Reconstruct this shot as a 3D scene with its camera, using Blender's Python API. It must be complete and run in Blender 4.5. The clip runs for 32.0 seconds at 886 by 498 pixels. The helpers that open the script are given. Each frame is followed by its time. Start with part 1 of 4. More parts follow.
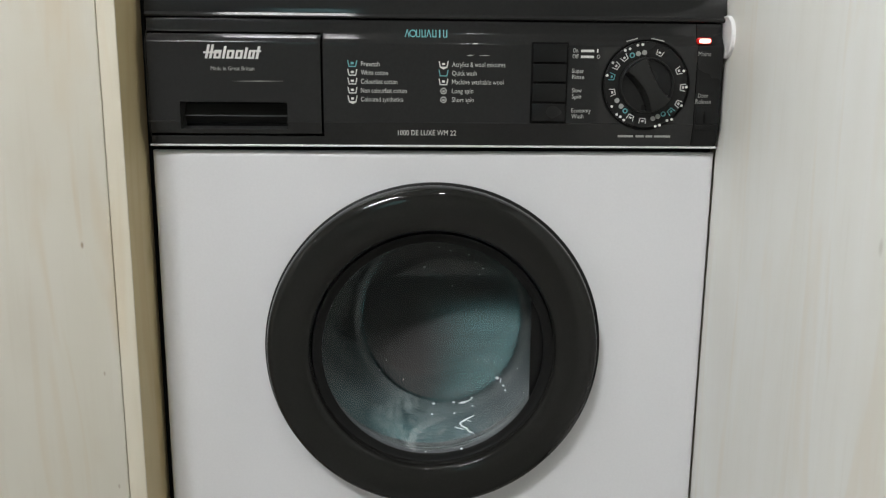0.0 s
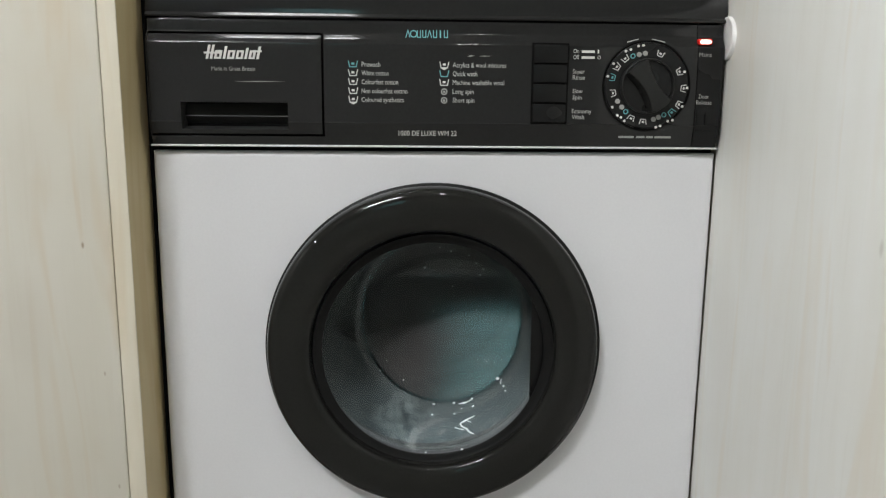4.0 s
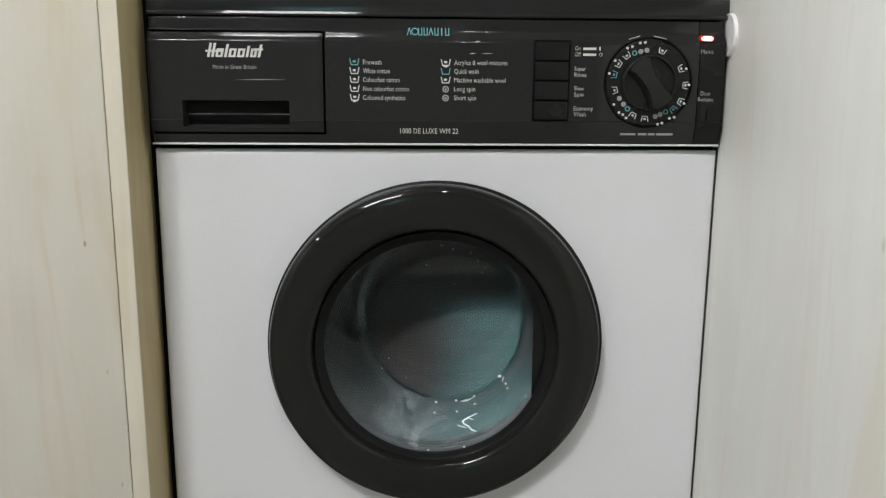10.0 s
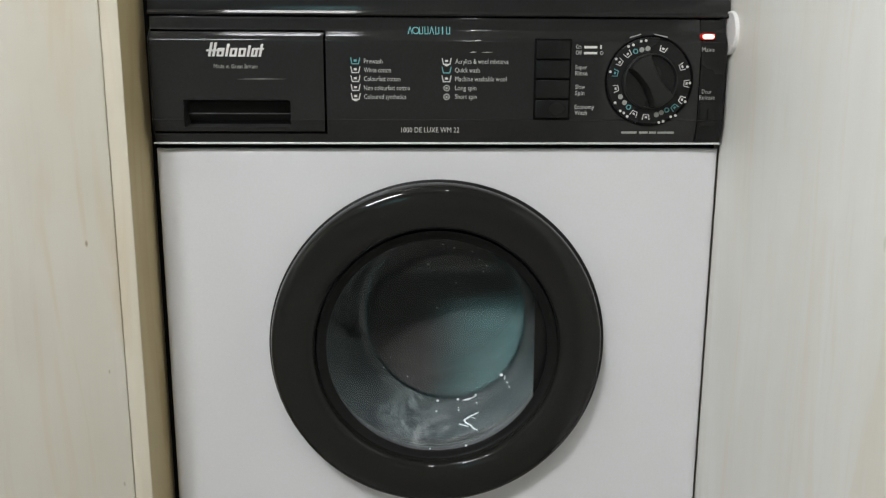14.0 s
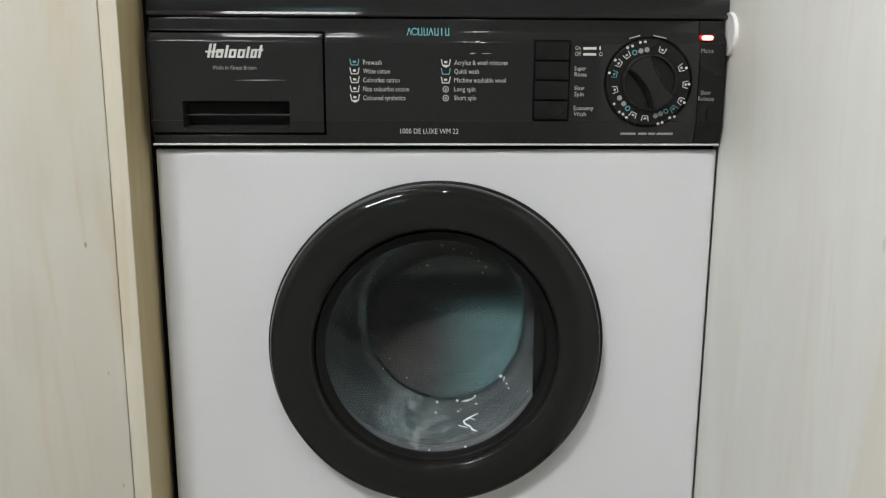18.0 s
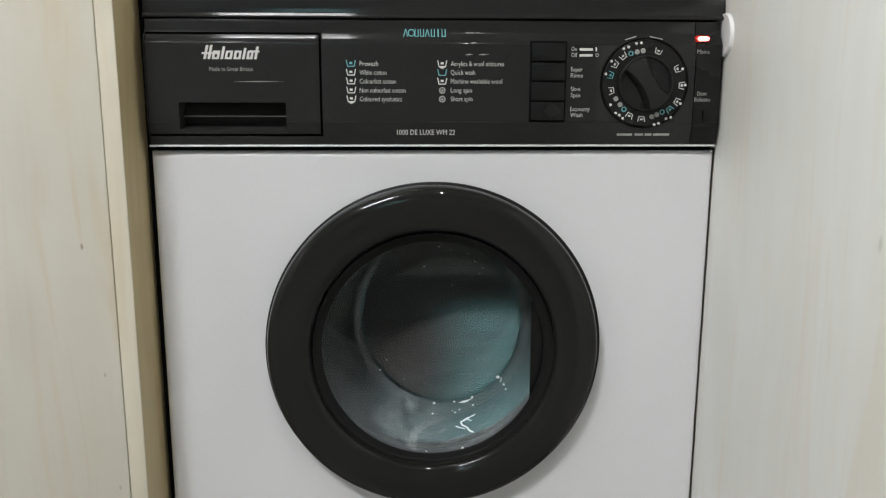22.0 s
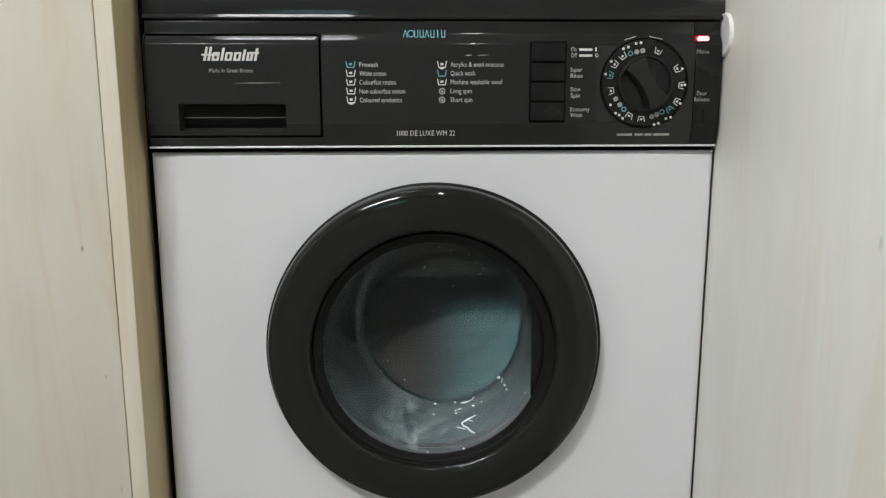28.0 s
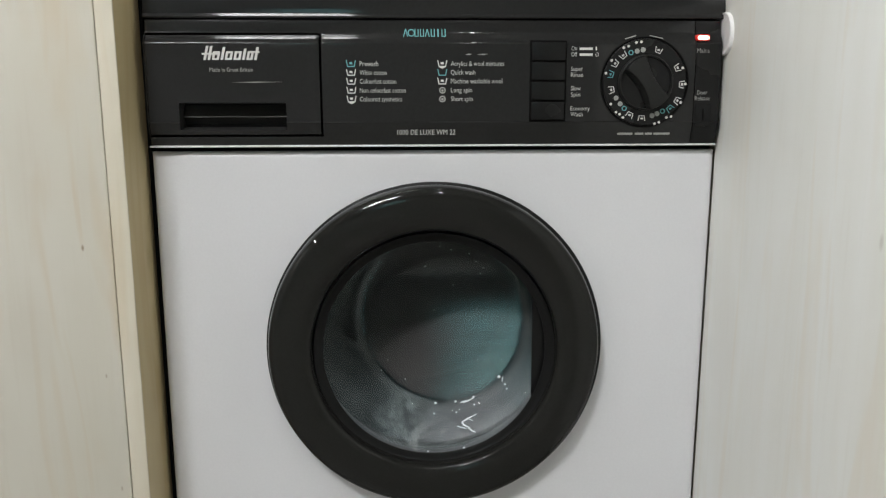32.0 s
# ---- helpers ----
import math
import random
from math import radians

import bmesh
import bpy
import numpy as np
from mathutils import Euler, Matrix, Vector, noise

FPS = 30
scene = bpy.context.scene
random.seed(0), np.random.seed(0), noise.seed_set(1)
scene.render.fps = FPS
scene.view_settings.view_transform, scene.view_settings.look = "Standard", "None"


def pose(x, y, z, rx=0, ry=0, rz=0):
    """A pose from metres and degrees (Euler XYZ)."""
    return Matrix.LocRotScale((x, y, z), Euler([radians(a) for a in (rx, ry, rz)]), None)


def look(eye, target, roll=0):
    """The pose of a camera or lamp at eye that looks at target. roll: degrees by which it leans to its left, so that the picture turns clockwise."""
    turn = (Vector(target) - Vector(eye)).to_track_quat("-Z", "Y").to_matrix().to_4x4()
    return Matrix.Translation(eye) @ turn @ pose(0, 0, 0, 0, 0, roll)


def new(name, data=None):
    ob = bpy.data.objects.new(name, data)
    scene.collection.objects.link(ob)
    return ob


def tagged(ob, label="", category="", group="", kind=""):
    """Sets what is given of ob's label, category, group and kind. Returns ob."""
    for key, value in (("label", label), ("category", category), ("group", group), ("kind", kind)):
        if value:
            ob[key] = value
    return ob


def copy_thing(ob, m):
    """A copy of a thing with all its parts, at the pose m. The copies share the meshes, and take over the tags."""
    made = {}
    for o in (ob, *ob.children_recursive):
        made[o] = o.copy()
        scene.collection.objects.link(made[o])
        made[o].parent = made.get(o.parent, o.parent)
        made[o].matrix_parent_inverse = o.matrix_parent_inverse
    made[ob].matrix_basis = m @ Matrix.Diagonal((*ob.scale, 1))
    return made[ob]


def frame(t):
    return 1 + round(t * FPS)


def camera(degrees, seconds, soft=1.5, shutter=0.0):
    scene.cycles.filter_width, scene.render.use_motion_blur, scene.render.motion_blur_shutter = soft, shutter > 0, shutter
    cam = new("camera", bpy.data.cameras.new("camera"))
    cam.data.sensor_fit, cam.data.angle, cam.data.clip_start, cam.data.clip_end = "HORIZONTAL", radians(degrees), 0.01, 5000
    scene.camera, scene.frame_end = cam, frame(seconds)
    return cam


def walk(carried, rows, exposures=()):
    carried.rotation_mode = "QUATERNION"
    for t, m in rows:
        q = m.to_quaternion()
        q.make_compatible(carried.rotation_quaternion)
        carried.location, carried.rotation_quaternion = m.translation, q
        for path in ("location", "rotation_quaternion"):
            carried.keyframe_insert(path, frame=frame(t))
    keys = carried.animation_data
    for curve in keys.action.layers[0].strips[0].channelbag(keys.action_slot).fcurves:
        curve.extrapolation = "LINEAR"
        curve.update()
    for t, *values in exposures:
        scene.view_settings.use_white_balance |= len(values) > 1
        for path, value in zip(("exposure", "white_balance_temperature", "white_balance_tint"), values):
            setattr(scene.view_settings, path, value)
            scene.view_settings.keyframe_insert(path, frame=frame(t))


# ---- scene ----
# ---- camera: hand-held, almost still, 0.9 m before the machine ----
EYE = (-0.0357, -0.8969, 0.7564)
SWAY = [  # seconds, and the turn in degrees
    (0, 78.277, -0.508, -2.539),
    (0.5, 78.290, -0.540, -2.532),
    (1, 78.301, -0.565, -2.527),
    (1.5, 78.314, -0.609, -2.523),
    (2, 78.330, -0.624, -2.511),
    (2.5, 78.347, -0.630, -2.503),
    (3, 78.342, -0.597, -2.503),
    (3.5, 78.333, -0.584, -2.502),
    (5.5, 78.234, -0.560, -2.459),
    (6, 78.226, -0.557, -2.456),
    (6.5, 78.224, -0.552, -2.450),
    (7, 78.225, -0.539, -2.445),
    (7.5, 78.221, -0.506, -2.446),
    (8, 78.213, -0.491, -2.438),
    (8.5, 78.208, -0.471, -2.412),
    (9, 78.200, -0.445, -2.400),
    (9.5, 78.186, -0.423, -2.400),
    (10, 78.157, -0.423, -2.399),
    (10.5, 78.147, -0.425, -2.396),
    (11, 78.149, -0.380, -2.388),
    (11.5, 78.143, -0.339, -2.380),
    (12, 78.136, -0.341, -2.369),
    (12.5, 78.126, -0.348, -2.358),
    (13, 78.111, -0.331, -2.351),
    (13.5, 78.095, -0.284, -2.351),
    (14, 78.082, -0.256, -2.339),
    (14.5, 78.078, -0.249, -2.317),
    (16.5, 78.099, -0.257, -2.351),
    (17, 78.104, -0.252, -2.366),
    (17.5, 78.126, -0.247, -2.382),
    (18, 78.160, -0.249, -2.392),
    (18.5, 78.197, -0.262, -2.405),
    (19, 78.232, -0.280, -2.420),
    (19.5, 78.244, -0.292, -2.435),
    (20, 78.242, -0.291, -2.461),
    (20.5, 78.239, -0.285, -2.509),
    (21, 78.239, -0.231, -2.562),
    (21.5, 78.237, -0.193, -2.605),
    (22, 78.236, -0.183, -2.626),
    (22.5, 78.237, -0.175, -2.632),
    (23, 78.242, -0.143, -2.636),
    (23.5, 78.247, -0.086, -2.638),
    (24, 78.238, -0.014, -2.637),
    (24.5, 78.228, 0.030, -2.629),
    (25, 78.219, 0.062, -2.621),
    (25.5, 78.209, 0.080, -2.613),
    (27.5, 78.280, 0.045, -2.639),
    (28, 78.284, 0.029, -2.643),
    (28.5, 78.283, 0.037, -2.649),
    (29, 78.277, 0.046, -2.650),
    (29.5, 78.264, 0.066, -2.646),
    (30, 78.253, 0.053, -2.645),
    (30.5, 78.246, 0.023, -2.638),
    (31, 78.237, 0.019, -2.632),
    (31.5, 78.229, 0.030, -2.628),
    (32, 78.227, 0.035, -2.621),
]
cam = camera(55, 32.0, soft=1.25, shutter=0.7)
walk(cam, [(t, pose(*EYE, rx, ry, rz)) for t, rx, ry, rz in SWAY])

# ---- world, lamps and exposure ----
world = bpy.data.worlds.new("world")
scene.world = world
world.use_nodes = True
world.node_tree.nodes["Background"].inputs[0].default_value = (0.25, 0.42, 0.46, 1)
world.node_tree.nodes["Background"].inputs[1].default_value = 0.15
scene.view_settings.exposure = -0.405


def area_lamp(name, eye, target, sx, sy, watts, colour, shape="RECTANGLE"):
    data = bpy.data.lights.new(name, "AREA")
    data.shape, data.size, data.size_y, data.energy, data.color = shape, sx, sy, watts, colour
    ob = new(name, data)
    ob.matrix_world = look(eye, target)
    return ob


TUBE = (-0.86, -1.7, 2.33)
TUBE_HALF = 0.35
STRIP = (-0.365, -0.42, 2.375)
STRIP_HALF = 0.185
SPOTS = [(0.20, -1.6, 2.385, 9), (-3.1, -1.8, 2.385, 26)]
area_lamp("tube_light", TUBE, (TUBE[0], TUBE[1], 0), 2 * TUBE_HALF, 0.05, 50, (0.99, 1.0, 1.015))
area_lamp("strip_light", STRIP, (STRIP[0], STRIP[1], 0), 2 * STRIP_HALF, 0.022, 3.3, (0.97, 1.0, 1.02))
for s in SPOTS:
    area_lamp("spot_light", s[:3], (s[0], s[1], 0), 0.09, 0.09, s[3], (1.0, 1.0, 0.99), "DISK")


# ---- materials ----
class Nodes:
    def __init__(self, name):
        self.mat = bpy.data.materials.new(name)
        self.mat.use_nodes = True
        self.tree = self.mat.node_tree
        self.bsdf = self.tree.nodes["Principled BSDF"]
        self.out = self.tree.nodes["Material Output"]
        self.coord = self.tree.nodes.new("ShaderNodeTexCoord").outputs["Object"]

    def node(self, kind, **inputs):
        n = self.tree.nodes.new(kind)
        for key, value in inputs.items():
            self.put(n, key.replace("_", " "), value)
        return n

    def put(self, n, key, value):
        if isinstance(value, bpy.types.NodeSocket):
            self.tree.links.new(value, n.inputs[key])
        else:
            n.inputs[key].default_value = value

    def noise(self, scale, stretch=(1, 1, 1), detail=4.0, rough=0.55):
        m = self.node("ShaderNodeMapping", Vector=self.coord, Scale=stretch)
        return self.node("ShaderNodeTexNoise", Vector=m.outputs[0], Scale=scale, Detail=detail, Roughness=rough).outputs["Fac"]

    def ramp(self, fac, *stops):
        n = self.node("ShaderNodeValToRGB", Fac=fac)
        el = n.color_ramp.elements
        while len(el) < len(stops):
            el.new(0.5)
        for e, (p, c) in zip(el, stops):
            e.position, e.color = p, (c if len(c) == 4 else (*c, 1))
        return n.outputs["Color"]

    def span(self, fac, lo, hi, a=0.3, b=0.7):
        return self.node("ShaderNodeMapRange", Value=fac, From_Min=a, From_Max=b, To_Min=lo, To_Max=hi).outputs[0]

    def bump(self, height, strength, distance=0.001):
        b = self.node("ShaderNodeBump", Height=height, Strength=strength, Distance=distance)
        self.put(self.bsdf, "Normal", b.outputs[0])

    def set(self, **inputs):
        for key, value in inputs.items():
            self.put(self.bsdf, key.replace("_", " "), value)
        return self.mat


def surface(name, dark, light, rough=(0.3, 0.45), grain=400, broad=6, bump=0.05, metal=0.0, stretch=(1, 1, 1), **more):
    """Colour between two tones at two scales, uneven gloss and a fine relief."""
    n = Nodes(name)
    fine, wide = n.noise(grain, stretch), n.noise(broad, stretch)
    both = n.node("ShaderNodeMath", Value=fine)
    both.operation = "MULTIPLY"
    n.put(both, 1, wide)
    n.bump(fine, bump, 0.0006)
    return n.set(Base_Color=n.ramp(both.outputs[0], (0.12, dark), (0.40, light)), Roughness=n.span(wide, rough[0], rough[1]), Metallic=metal, **more)


def laminate(name, base, tan, knots=(), vivid=1.0):
    """Pale wood-grain foil: broad tan clouds, wavering figure lines, fine pores and a few dark pin knots."""
    n = Nodes(name)
    streak = n.noise(11, (1, 1, 0.08), 3, 0.5)
    broad = n.noise(5.5, (1, 1, 0.34), 4, 0.62)
    pores = n.noise(130, (1, 1, 0.05), 2, 0.6)
    drift = n.node("ShaderNodeMapping", Vector=n.coord, Scale=(1, 1, 0.11), Location=(0.3, 0.1, 0.7))
    lines = n.node("ShaderNodeTexNoise", Vector=drift.outputs[0], Scale=24.0, Detail=2.0, Roughness=0.5, Distortion=1.6).outputs["Fac"]
    mixed = n.node("ShaderNodeMix", Factor=0.62)
    n.put(mixed, 2, streak), n.put(mixed, 3, broad)
    colour = n.ramp(mixed.outputs[0], (0.38, tan), (0.50, base), (0.62, tuple(min(1, c * (1 + 0.05 * k)) for c, k in zip(base, (0.8, 1.0, 1.5)))))
    for fac, deep, low, high, shade in ((lines, 0.42 * vivid, 0.54, 0.68, 1.0), (pores, 0.07, 0.55, 0.75, 0.72)):
        layer = n.node("ShaderNodeMix", Factor=n.span(fac, 0.0, deep, low, high))
        layer.data_type = "RGBA"
        n.put(layer, 6, colour), n.put(layer, 7, (*(c * shade * k for c, k in zip(tan, (0.98, 0.93, 0.86))), 1))
        colour = layer.outputs[2]
    for (x, y, z, r, deep) in knots:
        off = n.node("ShaderNodeVectorMath")
        off.operation = "SUBTRACT"
        n.put(off, 0, n.coord), n.put(off, 1, (x, y, z))
        flat = n.node("ShaderNodeVectorMath")
        flat.operation = "MULTIPLY"
        n.put(flat, 0, off.outputs[0]), n.put(flat, 1, (1, 1, 0.45))
        dist = n.node("ShaderNodeVectorMath")
        dist.operation = "LENGTH"
        n.put(dist, 0, flat.outputs[0])
        spot = n.node("ShaderNodeMix", Factor=n.span(dist.outputs["Value"], deep, 0.0, r * 0.3, r))
        spot.data_type = "RGBA"
        n.put(spot, 6, colour), n.put(spot, 7, (0.22, 0.15, 0.09, 1))
        colour = spot.outputs[2]
    n.bump(pores, 0.05, 0.0004)
    return n.set(Base_Color=colour, Roughness=n.span(broad, 0.40, 0.55))


BLACK = surface("black_plastic", (0.015, 0.015, 0.015), (0.018, 0.018, 0.018), (0.05, 0.085), 300, 5, 0.0, IOR=1.38)
BLACK_MATT = surface("black_fine_grained_plastic", (0.008, 0.008, 0.008), (0.010, 0.010, 0.010), (0.22, 0.30), 900, 7, 0.01, IOR=1.30)
DOOR_BLACK = surface("black_moulded_plastic", (0.012, 0.012, 0.011), (0.014, 0.014, 0.013), (0.025, 0.045), 300, 6, 0.0, IOR=1.33)
KNOB_BLACK = surface("satin_black_plastic", (0.017, 0.017, 0.016), (0.021, 0.021, 0.020), (0.38, 0.5), 500, 20, 0.02, IOR=1.25)
# white that stands for lamp glints on the bowl
GLINT_WHITE = surface("white_glint", (0.80, 0.86, 0.88), (0.86, 0.90, 0.92), (0.15, 0.3), 400, 30, 0.1)
GRIP_BLACK = surface("grey_black_plastic", (0.024, 0.024, 0.023), (0.032, 0.032, 0.03), (0.3, 0.45), 500, 20, 0.02)
# sides coloured dark to put shade into the gap beside the machine
SIDE_SHADE = surface("gap_shade_brown", (0.014, 0.012, 0.009), (0.02, 0.017, 0.013), (0.5, 0.65), 300, 6, 0.02)
SEAL_BLACK = surface("dull_black_rubber", (0.006, 0.006, 0.006), (0.009, 0.009, 0.009), (0.35, 0.5), 500, 9, 0.03, IOR=1.25)
# near-black with almost no gloss, for the shade in gaps and hidden hollows
SHADE_BLACK = surface("gap_shade_black", (0.003, 0.003, 0.003), (0.005, 0.005, 0.005), (0.5, 0.6), 500, 7, 0.05, IOR=1.1)
ENAMEL = surface("white_enamel", (0.655, 0.655, 0.67), (0.685, 0.685, 0.70), (0.26, 0.34), 350, 3, 0.02)
PAINT = surface("white_print", (0.62, 0.61, 0.58), (0.72, 0.71, 0.68), (0.5, 0.6), 900, 30, 0.0)
LIST_PAINT = surface("dim_white_print", (0.44, 0.44, 0.42), (0.54, 0.54, 0.51), (0.5, 0.6), 900, 30, 0.0)
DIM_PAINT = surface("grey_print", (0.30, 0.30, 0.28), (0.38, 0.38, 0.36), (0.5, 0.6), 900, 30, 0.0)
TEAL_PAINT = surface("turquoise_print", (0.10, 0.34, 0.36), (0.15, 0.43, 0.45), (0.5, 0.6), 900, 30, 0.0)
CHROME = surface("silver_trim", (0.68, 0.69, 0.68), (0.76, 0.77, 0.76), (0.35, 0.5), 300, 12, 0.02, metal=0.15)
RUBBER = surface("grey_rubber", (0.08, 0.085, 0.088), (0.115, 0.12, 0.124), (0.5, 0.65), 500, 8, 0.1)
# steel much darker than bare metal, for the shade inside the drum
STEEL = surface("darkened_drum_steel", (0.10, 0.10, 0.10), (0.15, 0.15, 0.15), (0.5, 0.65), 220, 8, 0.1, metal=1.0)
WHITE_PLASTIC = surface("white_plastic", (0.74, 0.74, 0.74), (0.8, 0.8, 0.8), (0.28, 0.38), 500, 9, 0.02)
LEFT_WOOD = laminate("birch_laminate", (0.555, 0.527, 0.45), (0.53, 0.45, 0.328), [(-0.3521, -0.0626, 0.587, 0.0019, 0.8), (-0.3398, -0.0626, 0.454, 0.0014, 0.5), (-0.3335, -0.0626, 0.330, 0.0016, 0.45), (-0.412, -0.0626, 0.500, 0.030, 0.09), (-0.398, -0.0626, 0.665, 0.032, 0.06), (-0.345, -0.0626, 0.640, 0.022, 0.05)])
EDGE_WOOD = laminate("birch_edging", (0.60, 0.555, 0.45), (0.56, 0.50, 0.38))
# end board's shade and warm bounce put into a deeper tan
SHADED_WOOD = laminate("shaded_birch_board", (0.55, 0.45, 0.26), (0.50, 0.39, 0.21))
RIGHT_WOOD = laminate("pale_birch_laminate", (0.85, 0.845, 0.80), (0.82, 0.785, 0.71), [(0.2972, -0.3280, 0.639, 0.0035, 0.22), (0.2972, -0.040, 0.47, 0.060, 0.06), (0.2972, -0.115, 0.62, 0.050, 0.025)], 0.7)
WALL = surface("wall_paint", (0.60, 0.60, 0.57), (0.66, 0.66, 0.63), (0.7, 0.85), 120, 2, 0.15)
CEILING = surface("ceiling_paint", (0.76, 0.75, 0.72), (0.8, 0.79, 0.76), (0.75, 0.9), 150, 2, 0.2)
FLOOR = surface("floor_vinyl", (0.20, 0.19, 0.17), (0.28, 0.27, 0.24), (0.35, 0.5), 60, 3, 0.15)


def glass(name, tint, rough=0.0, ior=1.46):
    return Nodes(name).set(Base_Color=(*tint, 1), Roughness=rough, IOR=ior, Transmission_Weight=1.0)


def glow(name, colour, strength):
    return Nodes(name).set(Base_Color=(*colour, 1), Emission_Color=(*colour, 1), Emission_Strength=strength)


def cloth(name, dark, light):
    return surface(name, dark, light, (0.85, 0.95), 60, 14, 0.6)


def film(name, middle):
    """A thin veil all over to lighten the glass, and pale dried patches with clear gaps round one place."""
    n = Nodes(name)
    patch = n.noise(42, (1, 1, 1), 2, 0.5)
    lace = n.noise(110, (1, 1, 1), 2, 0.5)
    both = n.node("ShaderNodeMath", Value=patch)
    both.operation = "MULTIPLY"
    n.put(both, 1, lace)
    off = n.node("ShaderNodeVectorMath")
    off.operation = "DISTANCE"
    n.put(off, 0, n.coord), n.put(off, 1, middle)
    fade = n.node("ShaderNodeMath", Value=n.span(both.outputs[0], 0.0, 0.26, 0.19, 0.34))
    fade.operation = "MULTIPLY"
    n.put(fade, 1, n.span(off.outputs["Value"], 1.0, 0.0, 0.018, 0.050))
    thin = n.node("ShaderNodeMath", Value=fade.outputs[0])
    thin.operation = "ADD"
    n.put(thin, 1, n.span(n.noise(22, (1, 1, 1), 3, 0.6), 0.045, 0.10, 0.35, 0.7))
    n.put(n.bsdf, "Alpha", thin.outputs[0])
    # turquoise tint stands for the reflection on the bowl wall
    return n.set(Base_Color=(0.545, 0.665, 0.685, 1), Roughness=0.5)


GLASS = glass("bowl_glass", (0.97, 0.99, 0.99), 0.0, 1.43)
PANE = glass("window_glass", (0.98, 1.0, 1.0))
# grey veil added for the light that the glass end reflects
n = Nodes("lightening_veil")
n.put(n.bsdf, "Alpha", n.span(n.noise(30, (1, 1, 1), 3, 0.6), 0.075, 0.125, 0.35, 0.7))
VEIL = n.set(Base_Color=(0.5, 0.48, 0.48, 1), Roughness=0.6)


def streak_film(name, thin, thick):
    """A pale see-through smear, uneven along its way."""
    k = Nodes(name)
    k.put(k.bsdf, "Alpha", k.span(k.noise(160, (1, 1, 1), 3, 0.6), thin, thick, 0.38, 0.62))
    return k.set(Base_Color=(0.66, 0.68, 0.69, 1), Roughness=0.5)


SUDS_STREAK = streak_film("dried_suds_streak", 0.05, 0.26)
FAINT_STREAK = streak_film("faint_suds_line", 0.05, 0.16)
SUDS_AND_VEIL = film("suds_and_veil", (-0.036, 0.052, 0.351))
RED_LAMP = glow("red_neon", (1.0, 0.55, 0.45), 4.0)
RED_HALO = glow("red_lamp_halo", (0.7, 0.015, 0.01), 0.06)
TUBE_GLOW = glow("lit_tube", (0.99, 1.0, 1.0), 330.0)
STRIP_GLOW = glow("lit_strip", (1.0, 0.98, 0.95), 18.0)
BULB_GLOW = glow("lit_bulb", (1.0, 0.95, 0.86), 25.0)


# ---- mesh helpers ----
def part(name, bm, material, parent=None, label="", smooth=True):
    """Links a bmesh as one mesh object under a thing or a part."""
    bmesh.ops.recalc_face_normals(bm, faces=bm.faces)
    me = bpy.data.meshes.new(name)
    bm.to_mesh(me)
    bm.free()
    me.materials.append(material)
    if smooth:
        me.shade_smooth()
        me.set_sharp_from_angle(angle=radians(38))
    ob = new(name, me)
    ob.parent = parent
    return tagged(ob, label)


def box(x0, x1, y0, y1, z0, z1, bevel=0.0, segments=2, bm=None):
    made = bmesh.new()
    bmesh.ops.create_cube(made, size=1)
    for v in made.verts:
        v.co = ((x0 + x1) / 2 + v.co.x * (x1 - x0), (y0 + y1) / 2 + v.co.y * (y1 - y0), (z0 + z1) / 2 + v.co.z * (z1 - z0))
    if bevel:
        bmesh.ops.bevel(made, geom=made.edges[:], offset=bevel, segments=segments, affect="EDGES", profile=0.5)
    if bm is None:
        return made
    me = bpy.data.meshes.new("joined")
    made.to_mesh(me)
    made.free()
    bm.from_mesh(me)
    bpy.data.meshes.remove(me)
    return bm


def rings(loops, closed=False, cap_start=False, cap_end=False):
    """A skin over loops of equally many points; closed joins the last loop to the first."""
    bm = bmesh.new()
    vs = [[bm.verts.new(p) for p in loop] for loop in loops]
    n = len(vs[0])
    for a, b in zip(vs, vs[1:] + (vs[:1] if closed else [])):
        for i in range(n):
            bm.faces.new((a[i], a[(i + 1) % n], b[(i + 1) % n], b[i]))
    if cap_start:
        bm.faces.new(vs[0])
    if cap_end:
        bm.faces.new(vs[-1][::-1])
    return bm


def circle(cx, cz, r, y, n=96, lean=0.0, swing=0.0):
    return [(cx + r * math.cos(a), y + lean * r * math.sin(a) + swing * r * math.cos(a), cz + r * math.sin(a)) for a in (math.tau * i / n for i in range(n))]


def lathe(profile, cx, cz, n=96, closed=True, **caps):
    return rings([circle(cx, cz, r, y, n) for r, y in profile], closed, **caps)


def prism(outline, y0, y1):
    """An outline of (x, z) points made thick from y0 to y1."""
    bm = bmesh.new()
    a = [bm.verts.new((x, y0, z)) for x, z in outline]
    b = [bm.verts.new((x, y1, z)) for x, z in outline]
    bm.faces.new(a), bm.faces.new(b[::-1])
    for i in range(len(a)):
        j = (i + 1) % len(a)
        bm.faces.new((a[i], b[i], b[j], a[j]))
    return bm


def merge(target, source):
    me = bpy.data.meshes.new("joined")
    source.to_mesh(me)
    source.free()
    target.from_mesh(me)
    bpy.data.meshes.remove(me)
    return target


def place(bm, m):
    bm.transform(m)
    return bm


def thing(name, label, category, group="", kind=""):
    return tagged(new(name), label, category, group, kind)


# ---- the room ----
RX0, RX1, RY0, RY1, RH = -3.6, 1.5, -5.0, 0.64, 2.4
WIN = (-1.78, -0.30, 1.2, 2.30)  # x and z of the window opening

